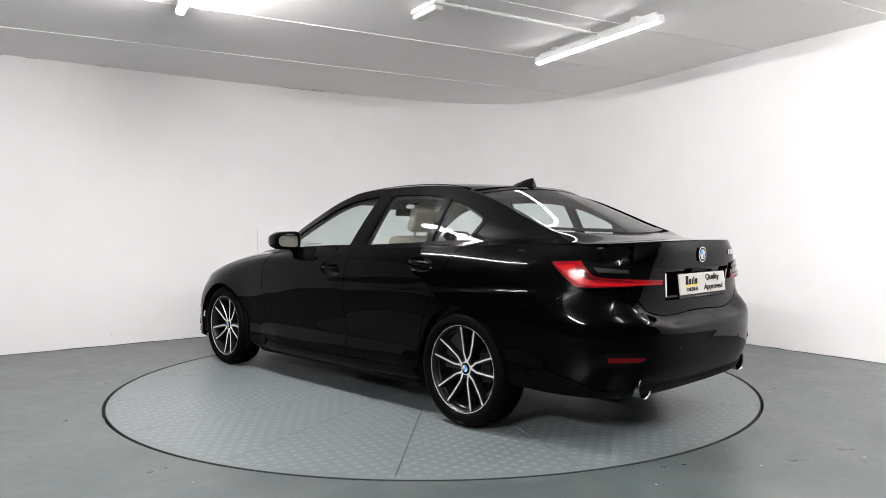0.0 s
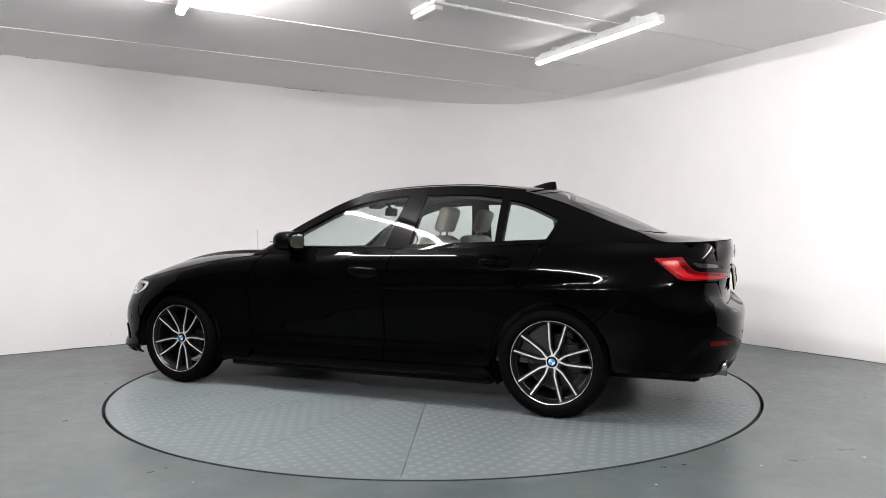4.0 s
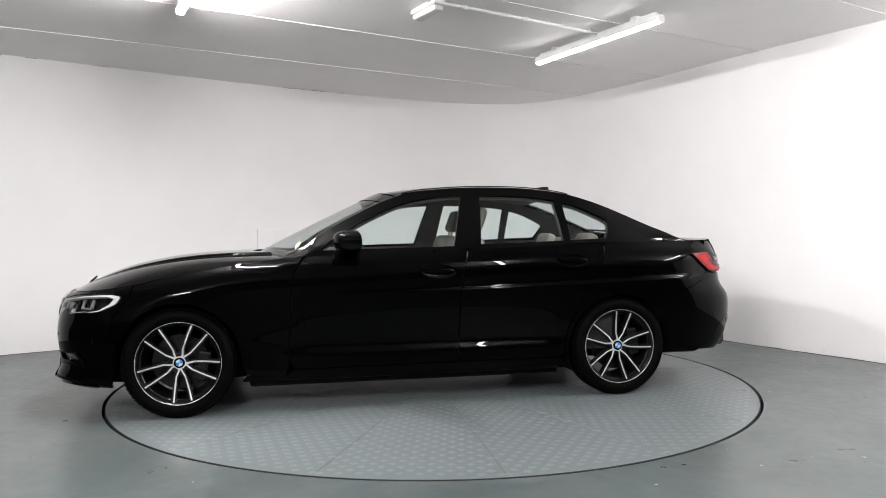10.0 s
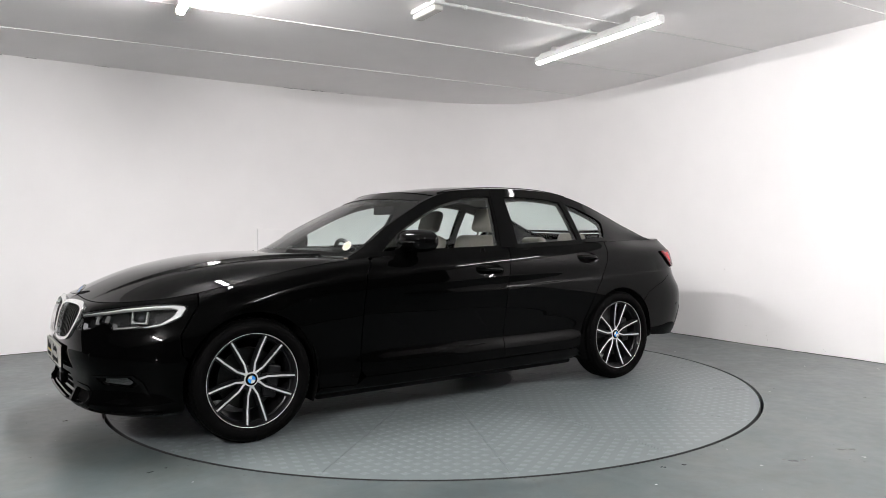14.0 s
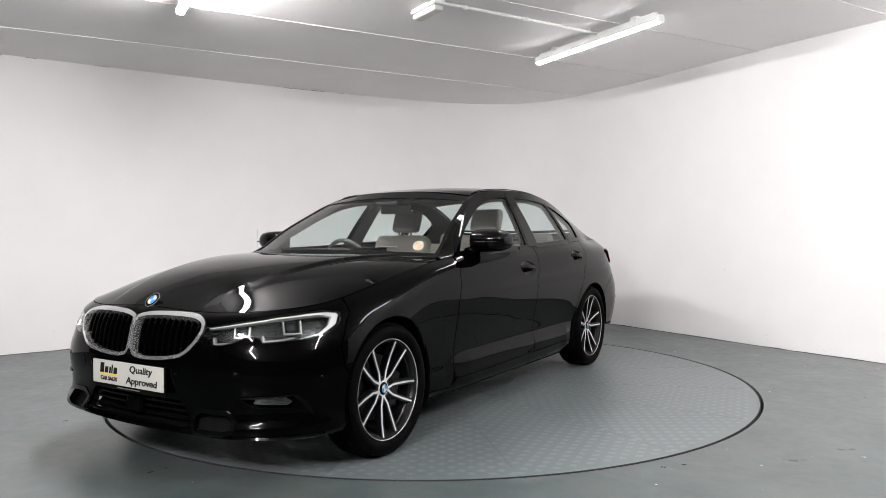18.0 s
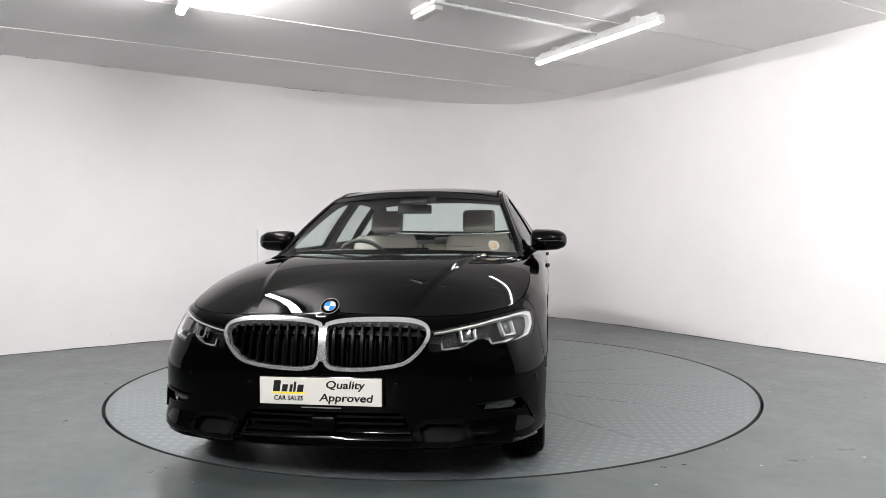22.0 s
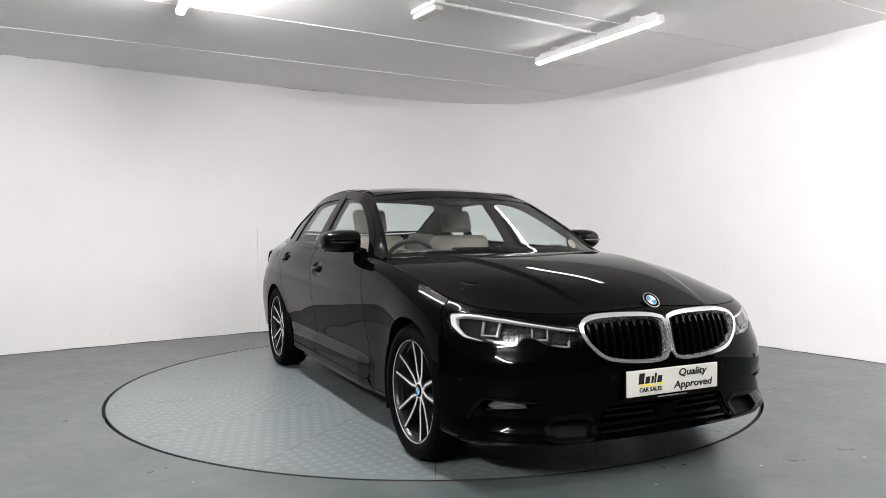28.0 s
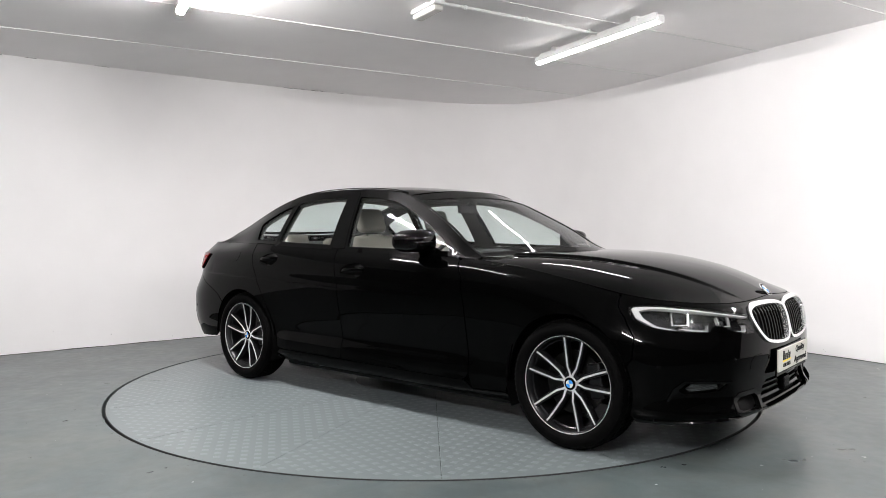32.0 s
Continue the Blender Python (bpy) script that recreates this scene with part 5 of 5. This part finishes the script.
            skin("light_bracket", body_at, sg(u), M_GUIDE, body, step=.02, lift=-.014, thick=.02, label="bright U-shaped light guide")
        ln = skin("headlamp_lens", body_at, offset(lp, -.001), M_LENS, body, step=.04, lift=-.001, thick=0, label="clear headlamp cover")
        ln.visible_shadow = False
    # badge, plate, sensors
    m = Matrix.Translation((2.118, 0, .789)) @ Euler((0, radians(48), 0)).to_matrix().to_4x4() @ pose(0, 0, 0, 0, 0, 90)
    roundel(car, m, .041)
    pm = Matrix(((0, 0, 1, 2.262), (1, 0, 0, 0.0), (0, 1, 0, .455), (0, 0, 0, 1)))
    number_plate(car, pm)
    for a, b in ((.314, .482), (.62, .50), (.98, .47)):
        for g in (1, -1):
            part("parking_sensor", lathe_bm([(.001, .0015), (.009, .0015), (.011, 0)], 16, "z", closed=False), M_TRIM, car, at=on_skin(body_at, g * a, b, .001), smooth=True)
    tow = [(-.50, .445), (-.40, .455), (-.385, .480), (-.395, .512), (-.47, .505), (-.50, .48)]
    skin("tow_cover", body_at, tow, M_PAINT, car, step=.04, lift=.0015, thick=.004)


build_nose()


TAIL = smooth_outline([(1.135, .949), (.96, .958), (.80, .940), (.42, .918), (.400, .865), (.394, .828), (.59, .826), (.90, .817), (.985, .827), (1.056, .882)], 4, sharp=(0, 3, 5, 8))
TAIL_RED = smooth_outline([(1.122, .945), (.945, .952), (.912, .915), (.878, .886), (.82, .871), (.62, .862), (.408, .857), (.400, .833), (.59, .832), (.90, .823), (.982, .832), (1.050, .884)], 4, sharp=(0, 1, 6, 7, 10))


def shelf_z(q):
    """Height of the inner edge of the bumper shelf."""
    return float(hermite([p[0] for p in PROFILES], [p[1][6][1] for p in PROFILES], [S_END - q])[0])


def build_tail():
    # rear bumper
    half = [(q, shelf_z(q) + .004) for q in np.linspace(0, .53, 12)] + [(.592, .745), (.625, .785), (.66, .808), (.90, .810), (.985, .812)] + [(q_of_x(x), z) for x, z in ((-2.122, .812), (-2.075, .764), (-1.945, .712), (-1.845, .679), (-1.748, .634))] + [(q_of_x(x), z) for x, z in arc(-AXLE, R_ARCH_R, 137.5, 182, 10)] + [(q_of_x(-1.81), .298), (q_of_x(-2.0), .283), (q_of_x(-2.2), .270), (.62, .258), (.3, .265), (0, .268)]
    full = half + mirrored(half[1:-1])[::-1]
    skin("rear_bumper", tail_at, full, M_PAINT, car, step=.032)
    # dark diffuser strip
    df = [(q, .268) for q in np.linspace(-.70, .70, 20)] + [(q, .330) for q in np.linspace(.62, -.62, 20)]
    skin("diffuser", tail_at, df, M_PLASTIC, car, step=.04, lift=.004, thick=.02, label="matt black diffuser")
    # upright face of the boot lid
    bf = [(0, top_z(S_END) - .002)] + [(q, top_z(S_END - q) - .002) for q in (.1, .2, .3, .4, .5, .56)] + [(.60, .985), (.622, .93), (.622, .82), (.615, .785), (.582, .752)] + [(q, shelf_z(q) + .010) for q in np.linspace(.525, 0, 12)]
    bface = bf + mirrored(bf[1:-1])[::-1]
    rec = [(-.375, .905), (.375, .905), (.345, .742), (-.345, .742)]
    skin("boot_face", tail_at, bface, M_PAINT, car, holes=[rec], step=.032, thick=.03)
    skin("plate_recess", tail_at, offset(rec, .01), M_TRIM, car, step=.05, lift=-.026, thick=0, label="gloss black plate recess")
    skin("boot_handle", tail_at, [(-.09, .884), (.09, .884), (.08, .900), (-.08, .900)], M_PLASTIC, car, step=.04, lift=-.004, thick=.02)
    for g in (1, -1):
        sg = lambda pts: [(g * a, b) for a, b in pts]
        skin("plate_side_trim", tail_at, sg([(.355, .885), (.368, .885), (.342, .762), (.330, .762)]), M_CHROME, car, step=.03, lift=.0, thick=.01)
        # outer skin behind the lamp, between quarter and boot lid
        skin("tail_panel", tail_at, sg([(.63, .985), (.63, .815), (.98, .815), (1.10, .93), (.9, .99), (.72, 1.04), (.62, 1.035), (.60, 1.0)]), M_PAINT, car, step=.04, lift=-.004, thick=0)
        unit = skin("tail_lamp", tail_at, sg(TAIL), M_TRIM, car, step=.025, lift=.010, thick=.03, label="slim dark-edged tail lamp with red glass")
        skin("red_lens", tail_at, sg(TAIL_RED), M_RED, unit, step=.02, lift=.016, thick=.012, label="red lamp glass")
        # Raised strip whose brighter red stands in for a reflection along the lens.
        skin("red_glint_strip", tail_at, sg([(1.085, .930), (.985, .936), (.968, .912), (.925, .868), (.86, .847), (.64, .842), (.425, .8405), (.424, .8365), (.64, .836), (.875, .832), (.955, .842), (1.03, .888)]), M_RED_GLINT, unit, step=.02, lift=.0172, thick=.004, label="bright red strip, a reflection on the glass put into colour")
        skin("red_lens_shade", tail_at, sg([(.96, .905), (.905, .862), (.64, .848), (.64, .856), (.82, .866), (.885, .880), (.925, .910)]), M_DARKRED, unit, step=.02, lift=.0175, thick=.004, label="dark red inner strip")
        skin("reverse_lens", tail_at, sg([(.875, .924), (.655, .910), (.652, .893), (.845, .898)]), M_SMOKE, unit, step=.02, lift=.013, thick=.006, label="clear reversing lamp")
        skin("reverse_lens", tail_at, sg([(.60, .905), (.43, .896), (.425, .880), (.59, .888)]), M_TRIM, unit, step=.02, lift=.013, thick=.006)
        skin("reflector", tail_at, sg([(.805, .486), (.60, .478), (.615, .458), (.80, .458)]), M_DARKRED, car, step=.03, lift=.004, thick=.006, label="red rear reflector")
        skin("reflector_surround", tail_at, sg([(.83, .505), (.56, .495), (.60, .445), (.86, .43), (.95, .36), (.93, .43)]), M_TRIM, car, step=.03, lift=.002, thick=.006)
        # exhaust tip
        m = pose(-2.335, g * .545, .318, 0, -90, 0)
        part("exhaust_tip", lathe_bm([(.056, -.12), (.059, .04), (.062, .056), (.060, .059), (.055, .054), (.051, -.10)], 32, "z"), M_TIP, car, "bright round exhaust tip", smooth=True, at=m)
        part("exhaust_bore", lathe_bm([(.001, -.02), (.054, -.02), (.054, -.03)], 24, "z", closed=False), M_GAP, car, at=m)
        for a, b in ((.35, .50), (.98, .52)):
            part("parking_sensor", lathe_bm([(.001, .0015), (.009, .0015), (.011, 0)], 16, "z", closed=False), M_TRIM, car, at=on_skin(tail_at, g * a, b, .001), smooth=True)
    m = on_skin(tail_at, 0.0, .978, .002)
    roundel(car, m, .041)
    pm = Matrix(((0, 0, -1, -2.428), (-1, 0, 0, 0.0), (0, 1, 0, .823), (0, 0, 0, 1)))
    number_plate(car, pm @ pose(0, 0, 0, -6, 0, 0))
    # model lettering as a chrome bar
    for k in range(4):
        part("model_bar", box_bm(-.011, .011, -.014, .014, 0, .003, .001), M_CHROME, car, at=on_skin(tail_at, -.36 - k * .031, .985, .0))


build_tail()


def dish(surf, ca, cb, ra, rb, depth):
    """A surface with a shallow oval bowl pressed into it."""
    def f(q):
        P, N = surf(q)
        q = np.asarray(q)
        r2 = ((q[:, 0] - ca) / ra) ** 2 + ((q[:, 1] - cb) / rb) ** 2
        k = np.clip(1 - r2, 0, 1)
        P = P - N * (depth * np.sqrt(k))[:, None]
        g = np.stack([(q[:, 0] - ca) / ra ** 2, np.zeros(len(q)), (q[:, 1] - cb) / rb ** 2], 1) * depth * 1.2
        M = N.copy()
        M[:, 0] += g[:, 0]
        M[:, 2] -= g[:, 2]
        return P, M / np.linalg.norm(M, axis=1)[:, None]
    return f


def build_handles():
    for x, z, ra, rb in HANDLES:
        sx = s_of_x(x)
        el = ellipse(sx, z, ra, rb, 28, radians(-5))
        for g in (1, -1):
            bar_pts = []
            for f in np.linspace(-1, 1, 9):
                P, N = body_at([(g * (sx + f * .098), z + .004 - f * .006)])
                bar_pts.append(Vector(P[0]) + Vector(N[0]) * (.018 * (1 - abs(f) ** 4) - .004))
            bm = tube_bm(bar_pts, .0095, 10, scale_y=1.5)
            hd = part("door_handle", bm, M_PAINT, car, "black bar door handle", smooth=True)
            b = skin("handle_recess", dish(body_at, sx, z, ra * 1.02, rb * 1.1, .022), el, M_TRIM, hd, step=.018, thick=0, mirror=g < 0)


build_handles()


def build_mirrors():
    for g in (1, -1):
        bm = bmesh.new()
        # housing: rings along y, from the foot side to the tip
        rows = []
        n = 20
        for f, dx, dz, cx, cz in ((0, .045, .034, .395, 1.055), (.04, .078, .056, .396, 1.056), (.15, .088, .062, .398, 1.057), (.45, .090, .062, .395, 1.057), (.75, .084, .057, .388, 1.057), (.92, .068, .042, .380, 1.056), (.98, .045, .027, .372, 1.055), (1.0, .010, .006, .365, 1.054)):
            dx, dz = dx * 1.2, dz * 1.12
            y = .805 + f * .232
            ring = []
            for k in range(n):
                t = 2 * math.pi * k / n
                c, s = math.cos(t), math.sin(t)
                px = dx * math.copysign(abs(c) ** .72, c)
                pz = dz * math.copysign(abs(s) ** .72, s)
                if px < -.035:
                    px = -.035 - (abs(px) - .035) * .25
                ring.append(bm.verts.new((cx + px, g * y, cz + pz)))
            rows.append(ring)
        for a, b in zip(rows, rows[1:]):
            for k in range(n):
                bm.faces.new((a[k], a[(k + 1) % n], b[(k + 1) % n], b[k]))
        bm.faces.new(rows[0])
        bm.faces.new(rows[-1])
        mir = part("door_mirror", bm, M_TRIM, car, "gloss black door mirror", smooth=True)
        part("mirror_foot", tube_bm([(.47, g * .775, .985), (.455, g * .82, 1.0), (.43, g * .865, 1.025)], .02, 10, scale_y=1.3), M_TRIM, mir, smooth=True)
        part("mirror_glass", prism_bm([(y_, z_) for y_, z_ in smooth_outline([(.852, 1.012), (.86, 1.098), (.97, 1.096), (1.004, 1.06), (.98, 1.016)], 4)], .003, lambda u, v, d: (.335 - d, g * u, v)), M_MIRROR, mir, "mirror glass")
        part("turn_signal", box_bm(.474, .5035, min(g * .86, g * 1.0), max(g * .86, g * 1.0), 1.049, 1.055, .002), M_SMOKE, mir, "thin indicator strip")


build_mirrors()


def build_details():
    # aerial fin
    bm = bmesh.new()
    rows = []
    for f, h, w in ((0, .002, .010), (.25, .024, .024), (.6, .048, .028), (.85, .061, .024), (.97, .063, .018), (1.0, .040, .018)):
        x = -1.04 - f * .205
        zb = float(np.interp(-x, [1.0, 1.1, 1.27], [1.430, 1.420, 1.398])) - .004
        h *= 1.12
        rows.append([bm.verts.new((x, s * ww, zb + hh)) for s, ww, hh in ((-1, w * 1.9, 0), (-1, w * .8, h * .7), (0, 0, h), (1, w * .8, h * .7), (1, w * 1.9, 0))])
    for a, b in zip(rows, rows[1:]):
        for k in range(4):
            bm.faces.new((a[k], a[k + 1], b[k + 1], b[k]))
    bm.faces.new(rows[0])
    bm.faces.new(rows[-1])
    part("aerial_fin", bm, M_TRIM, car, "gloss black roof aerial fin", smooth=True)
    # wipers
    for pts in ([(.93, -.55, .962), (.99, -.30, .972), (1.01, .02, .974)], [(.98, .08, .974), (.95, .35, .972), (.88, .58, .962)]):
        part("wiper", tube_bm(pts, .007, 6), M_PLASTIC, car)
    # roof strip joints
    for g in (1, -1):
        xs = np.linspace(.02, -1.18, 20)
        y, z = rail_at(xs)
        part("roof_moulding", tube_bm([(a, g * (b - .035), c + .0105) for a, b, c in zip(xs, y, z)], .007, 6, scale_y=.5), M_PLASTIC, car)
    # fuel flap
    fl = smooth_outline([(q_of_x(-1.665), .905), (q_of_x(-1.52), .903), (q_of_x(-1.515), .965), (q_of_x(-1.66), .972)], 6)
    skin("fuel_flap", tail_at, [(-a, b) for a, b in fl], M_PAINT, car, step=.04, lift=.0015, thick=.004)
    # screen stickers and camera housing
    part("inspection_disc", lathe_bm([(.001, 0), (.033, 0), (.033, .001), (.001, .001)], 28, "z", closed=False), M_SIGN, car, "round paper disc on the windscreen", at=pose(.715, .590, 1.028, 0, 58, 18))
    part("inspection_print", lathe_bm([(.001, .0015), (.027, .0015), (.027, .001)], 28, "z", closed=False), material("orange_print", (.42, .30, .20), .6, vary=.3, scale=60), car, at=pose(.715, .590, 1.028, 0, 58, 18))
    part("screen_strip", box_bm(-.002, .002, -.07, .07, -.004, .004), M_LINER, car, "pale dealer strip on the windscreen", at=pose(.775, .40, 1.022, 0, 58, 0))
    part("camera_housing", box_bm(-.075, .09, -.095, .095, -.016, .016, .010), M_DARKIN, car, "black camera housing behind the screen", at=pose(.155, 0, 1.352, 0, 28, 0))


build_details()
def cushion(name, x0, x1, y0, y1, z0, z1, mat, parent, m, bev=.05, label=""):
    return part(name, box_bm(x0, x1, y0, y1, z0, z1, bev, 4), mat, parent, label, smooth=True, at=m)


def build_interior():
    tub = SX([(.86, .30)] + top_line(.80, -1.42, 16, .002) + [(-1.42, .30)])
    both("door_lining", body_at, tub, M_DARKIN, car, step=.06, lift=-.085, thick=0, label="dark door lining")
    part("cabin_floor", box_bm(-1.5, .95, -.80, .80, .305, .33), M_DARKIN, car)
    part("bulkhead", box_bm(.88, .92, -.76, .76, .32, .90), M_DARKIN, car)
    # dashboard
    bm = bmesh.new()
    prof = [(.90, .90), (.86, .955), (.70, .972), (.50, .962), (.40, .93), (.36, .86), (.40, .74), (.60, .60), (.90, .58)]
    a = [bm.verts.new((x, -.72, z)) for x, z in prof]
    b = [bm.verts.new((x, .72, z)) for x, z in prof]
    for k in range(len(prof)):
        j = (k + 1) % len(prof)
        bm.faces.new((a[k], a[j], b[j], b[k]))
    bm.faces.new(a[::-1])
    bm.faces.new(b)
    part("dashboard", bm, M_DARKIN, car, "dark grey dashboard", smooth=True)
    part("instrument_hood", box_bm(.36, .62, -.55, -.20, .94, 1.0, .025, 3), M_DARKIN, car, smooth=True)
    part("centre_screen", box_bm(.42, .45, -.16, .14, .93, 1.01, .006), M_TRIM, car)
    # steering wheel on the right-hand side
    m = pose(.20, -.37, .885, 0, -68, 0)
    ring = [(.185 * math.cos(t), .185 * math.sin(t), 0) for t in np.linspace(0, 2 * math.pi, 40)[:-1]]
    sw = part("steering_wheel", tube_bm(ring, .016, 10, closed=True), M_DARKIN, car, "dark leather steering wheel", smooth=True, at=m)
    part("steering_boss", box_bm(-.08, .08, -.075, .075, -.05, .02, .02, 3), M_DARKIN, sw, smooth=True)
    for a in (0, 180, 270):
        c, s = math.cos(radians(a)), math.sin(radians(a))
        part("steering_spoke", tube_bm([(.06 * s, .06 * c, -.01), (.178 * s, .178 * c, 0)], .014, 8), M_ALLOY, sw)
    # front seats
    for g in (1, -1):
        y = g * .37
        cushion("seat_cushion", -.30, .22, y - .25, y + .25, .42, .60, M_BEIGE, car, None, .06, "beige leather seat cushion")
        bk = pose(-.30, y, .52, 0, -20, 0)
        cushion("seat_back", -.08, .06, -.25, .25, .0, .60, M_BEIGE, car, bk, .055, "beige leather seat back")
        hr = part("headrest", box_bm(-.045, .03, -.128, .128, .635, .815, .034, 5), M_BEIGE, car, "beige leather headrest", smooth=True, at=bk)
        for s in (-.06, .06):
            part("headrest_post", tube_bm([(-.01, s, .55), (-.01, s, .68)], .007, 8), M_CHROME, hr)
        part("seat_back_shell", box_bm(-.10, -.078, -.21, .21, .03, .50, .01), M_DARKIN, car, at=bk)
        # centre grip on the outer upper side of the back
        part("seat_badge", lathe_bm([(.001, .002), (.018, .002), (.018, 0)], 16, "z", closed=False), M_DARKIN, car, at=bk @ pose(-.01, g * .252, .50, -90 * g, 0, 0))
    # rear bench
    bk = pose(-1.12, 0, .50, 0, -24, 0)
    for y0, y1 in ((-.68, -.22), (-.21, .21), (.22, .68)):
        cushion("rear_seat_back", -.09, .06, y0, y1, 0, .545, M_BEIGE, car, bk, .04, "beige leather rear seat back")
    cushion("rear_seat_cushion", -1.18, -.66, -.68, .68, .40, .60, M_BEIGE, car, None, .05, "beige leather rear bench")
    for y in (-.43, 0, .43):
        cushion("rear_headrest", -.06, .035, y - .125, y + .125, .55, .655 if y else .62, M_BEIGE, car, bk, .035, "beige leather rear headrest")
    rows = []
    for f in np.linspace(0, 1, 4):
        u = np.linspace(-1, 1, 11)
        rows.append(np.stack([-1.36 - .58 * f + 0 * u, u * (.70 - .12 * f), .995 + .045 * f + 0 * u], 1))
    sheet("parcel_shelf", rows, M_DARKIN, car, "dark parcel shelf")
    # centre console and mirror
    part("centre_console", box_bm(-.45, .42, -.11, .11, .33, .66, .03, 3), M_DARKIN, car, smooth=True)
    part("rear_view_mirror", box_bm(-.012, .012, -.12, .12, -.032, .032, .010, 3), M_DARKIN, car, "interior mirror", smooth=True, at=pose(.09, -.02, 1.275, 0, -8, 8))
    part("mirror_stalk", tube_bm([(.09, -.02, 1.30), (.13, 0, 1.355)], .012, 8), M_DARKIN, car)
    for g in (1, -1):
        part("sun_visor", box_bm(-.10, .10, -.20, .20, -.008, .008, .006), M_LINER, car, "grey sun visor", at=pose(.02, g * .33, 1.352, 0, 14, 0))
    # pale inner reveal round the rear side windows
    part("rear_bulkhead", box_bm(-1.52, -1.48, -.70, .70, .33, .99), M_DARKIN, car)


build_interior()


# ---- movement ----
def motions():
    rows_t, rows_c = [], []
    for k in range(65):
        t = k * 0.5
        a = 133.05 + 5.793 * t
        turn = Matrix.Rotation(radians(a), 4, "Z")
        rows_t.append((t, Matrix.Translation((TT[0], TT[1], 0)) @ turn))
        rows_c.append((t, turn @ Matrix.Translation((0.299, -0.046, 0.003))))
    walk(turntable, rows_t)
    walk(car, rows_c)


motions()
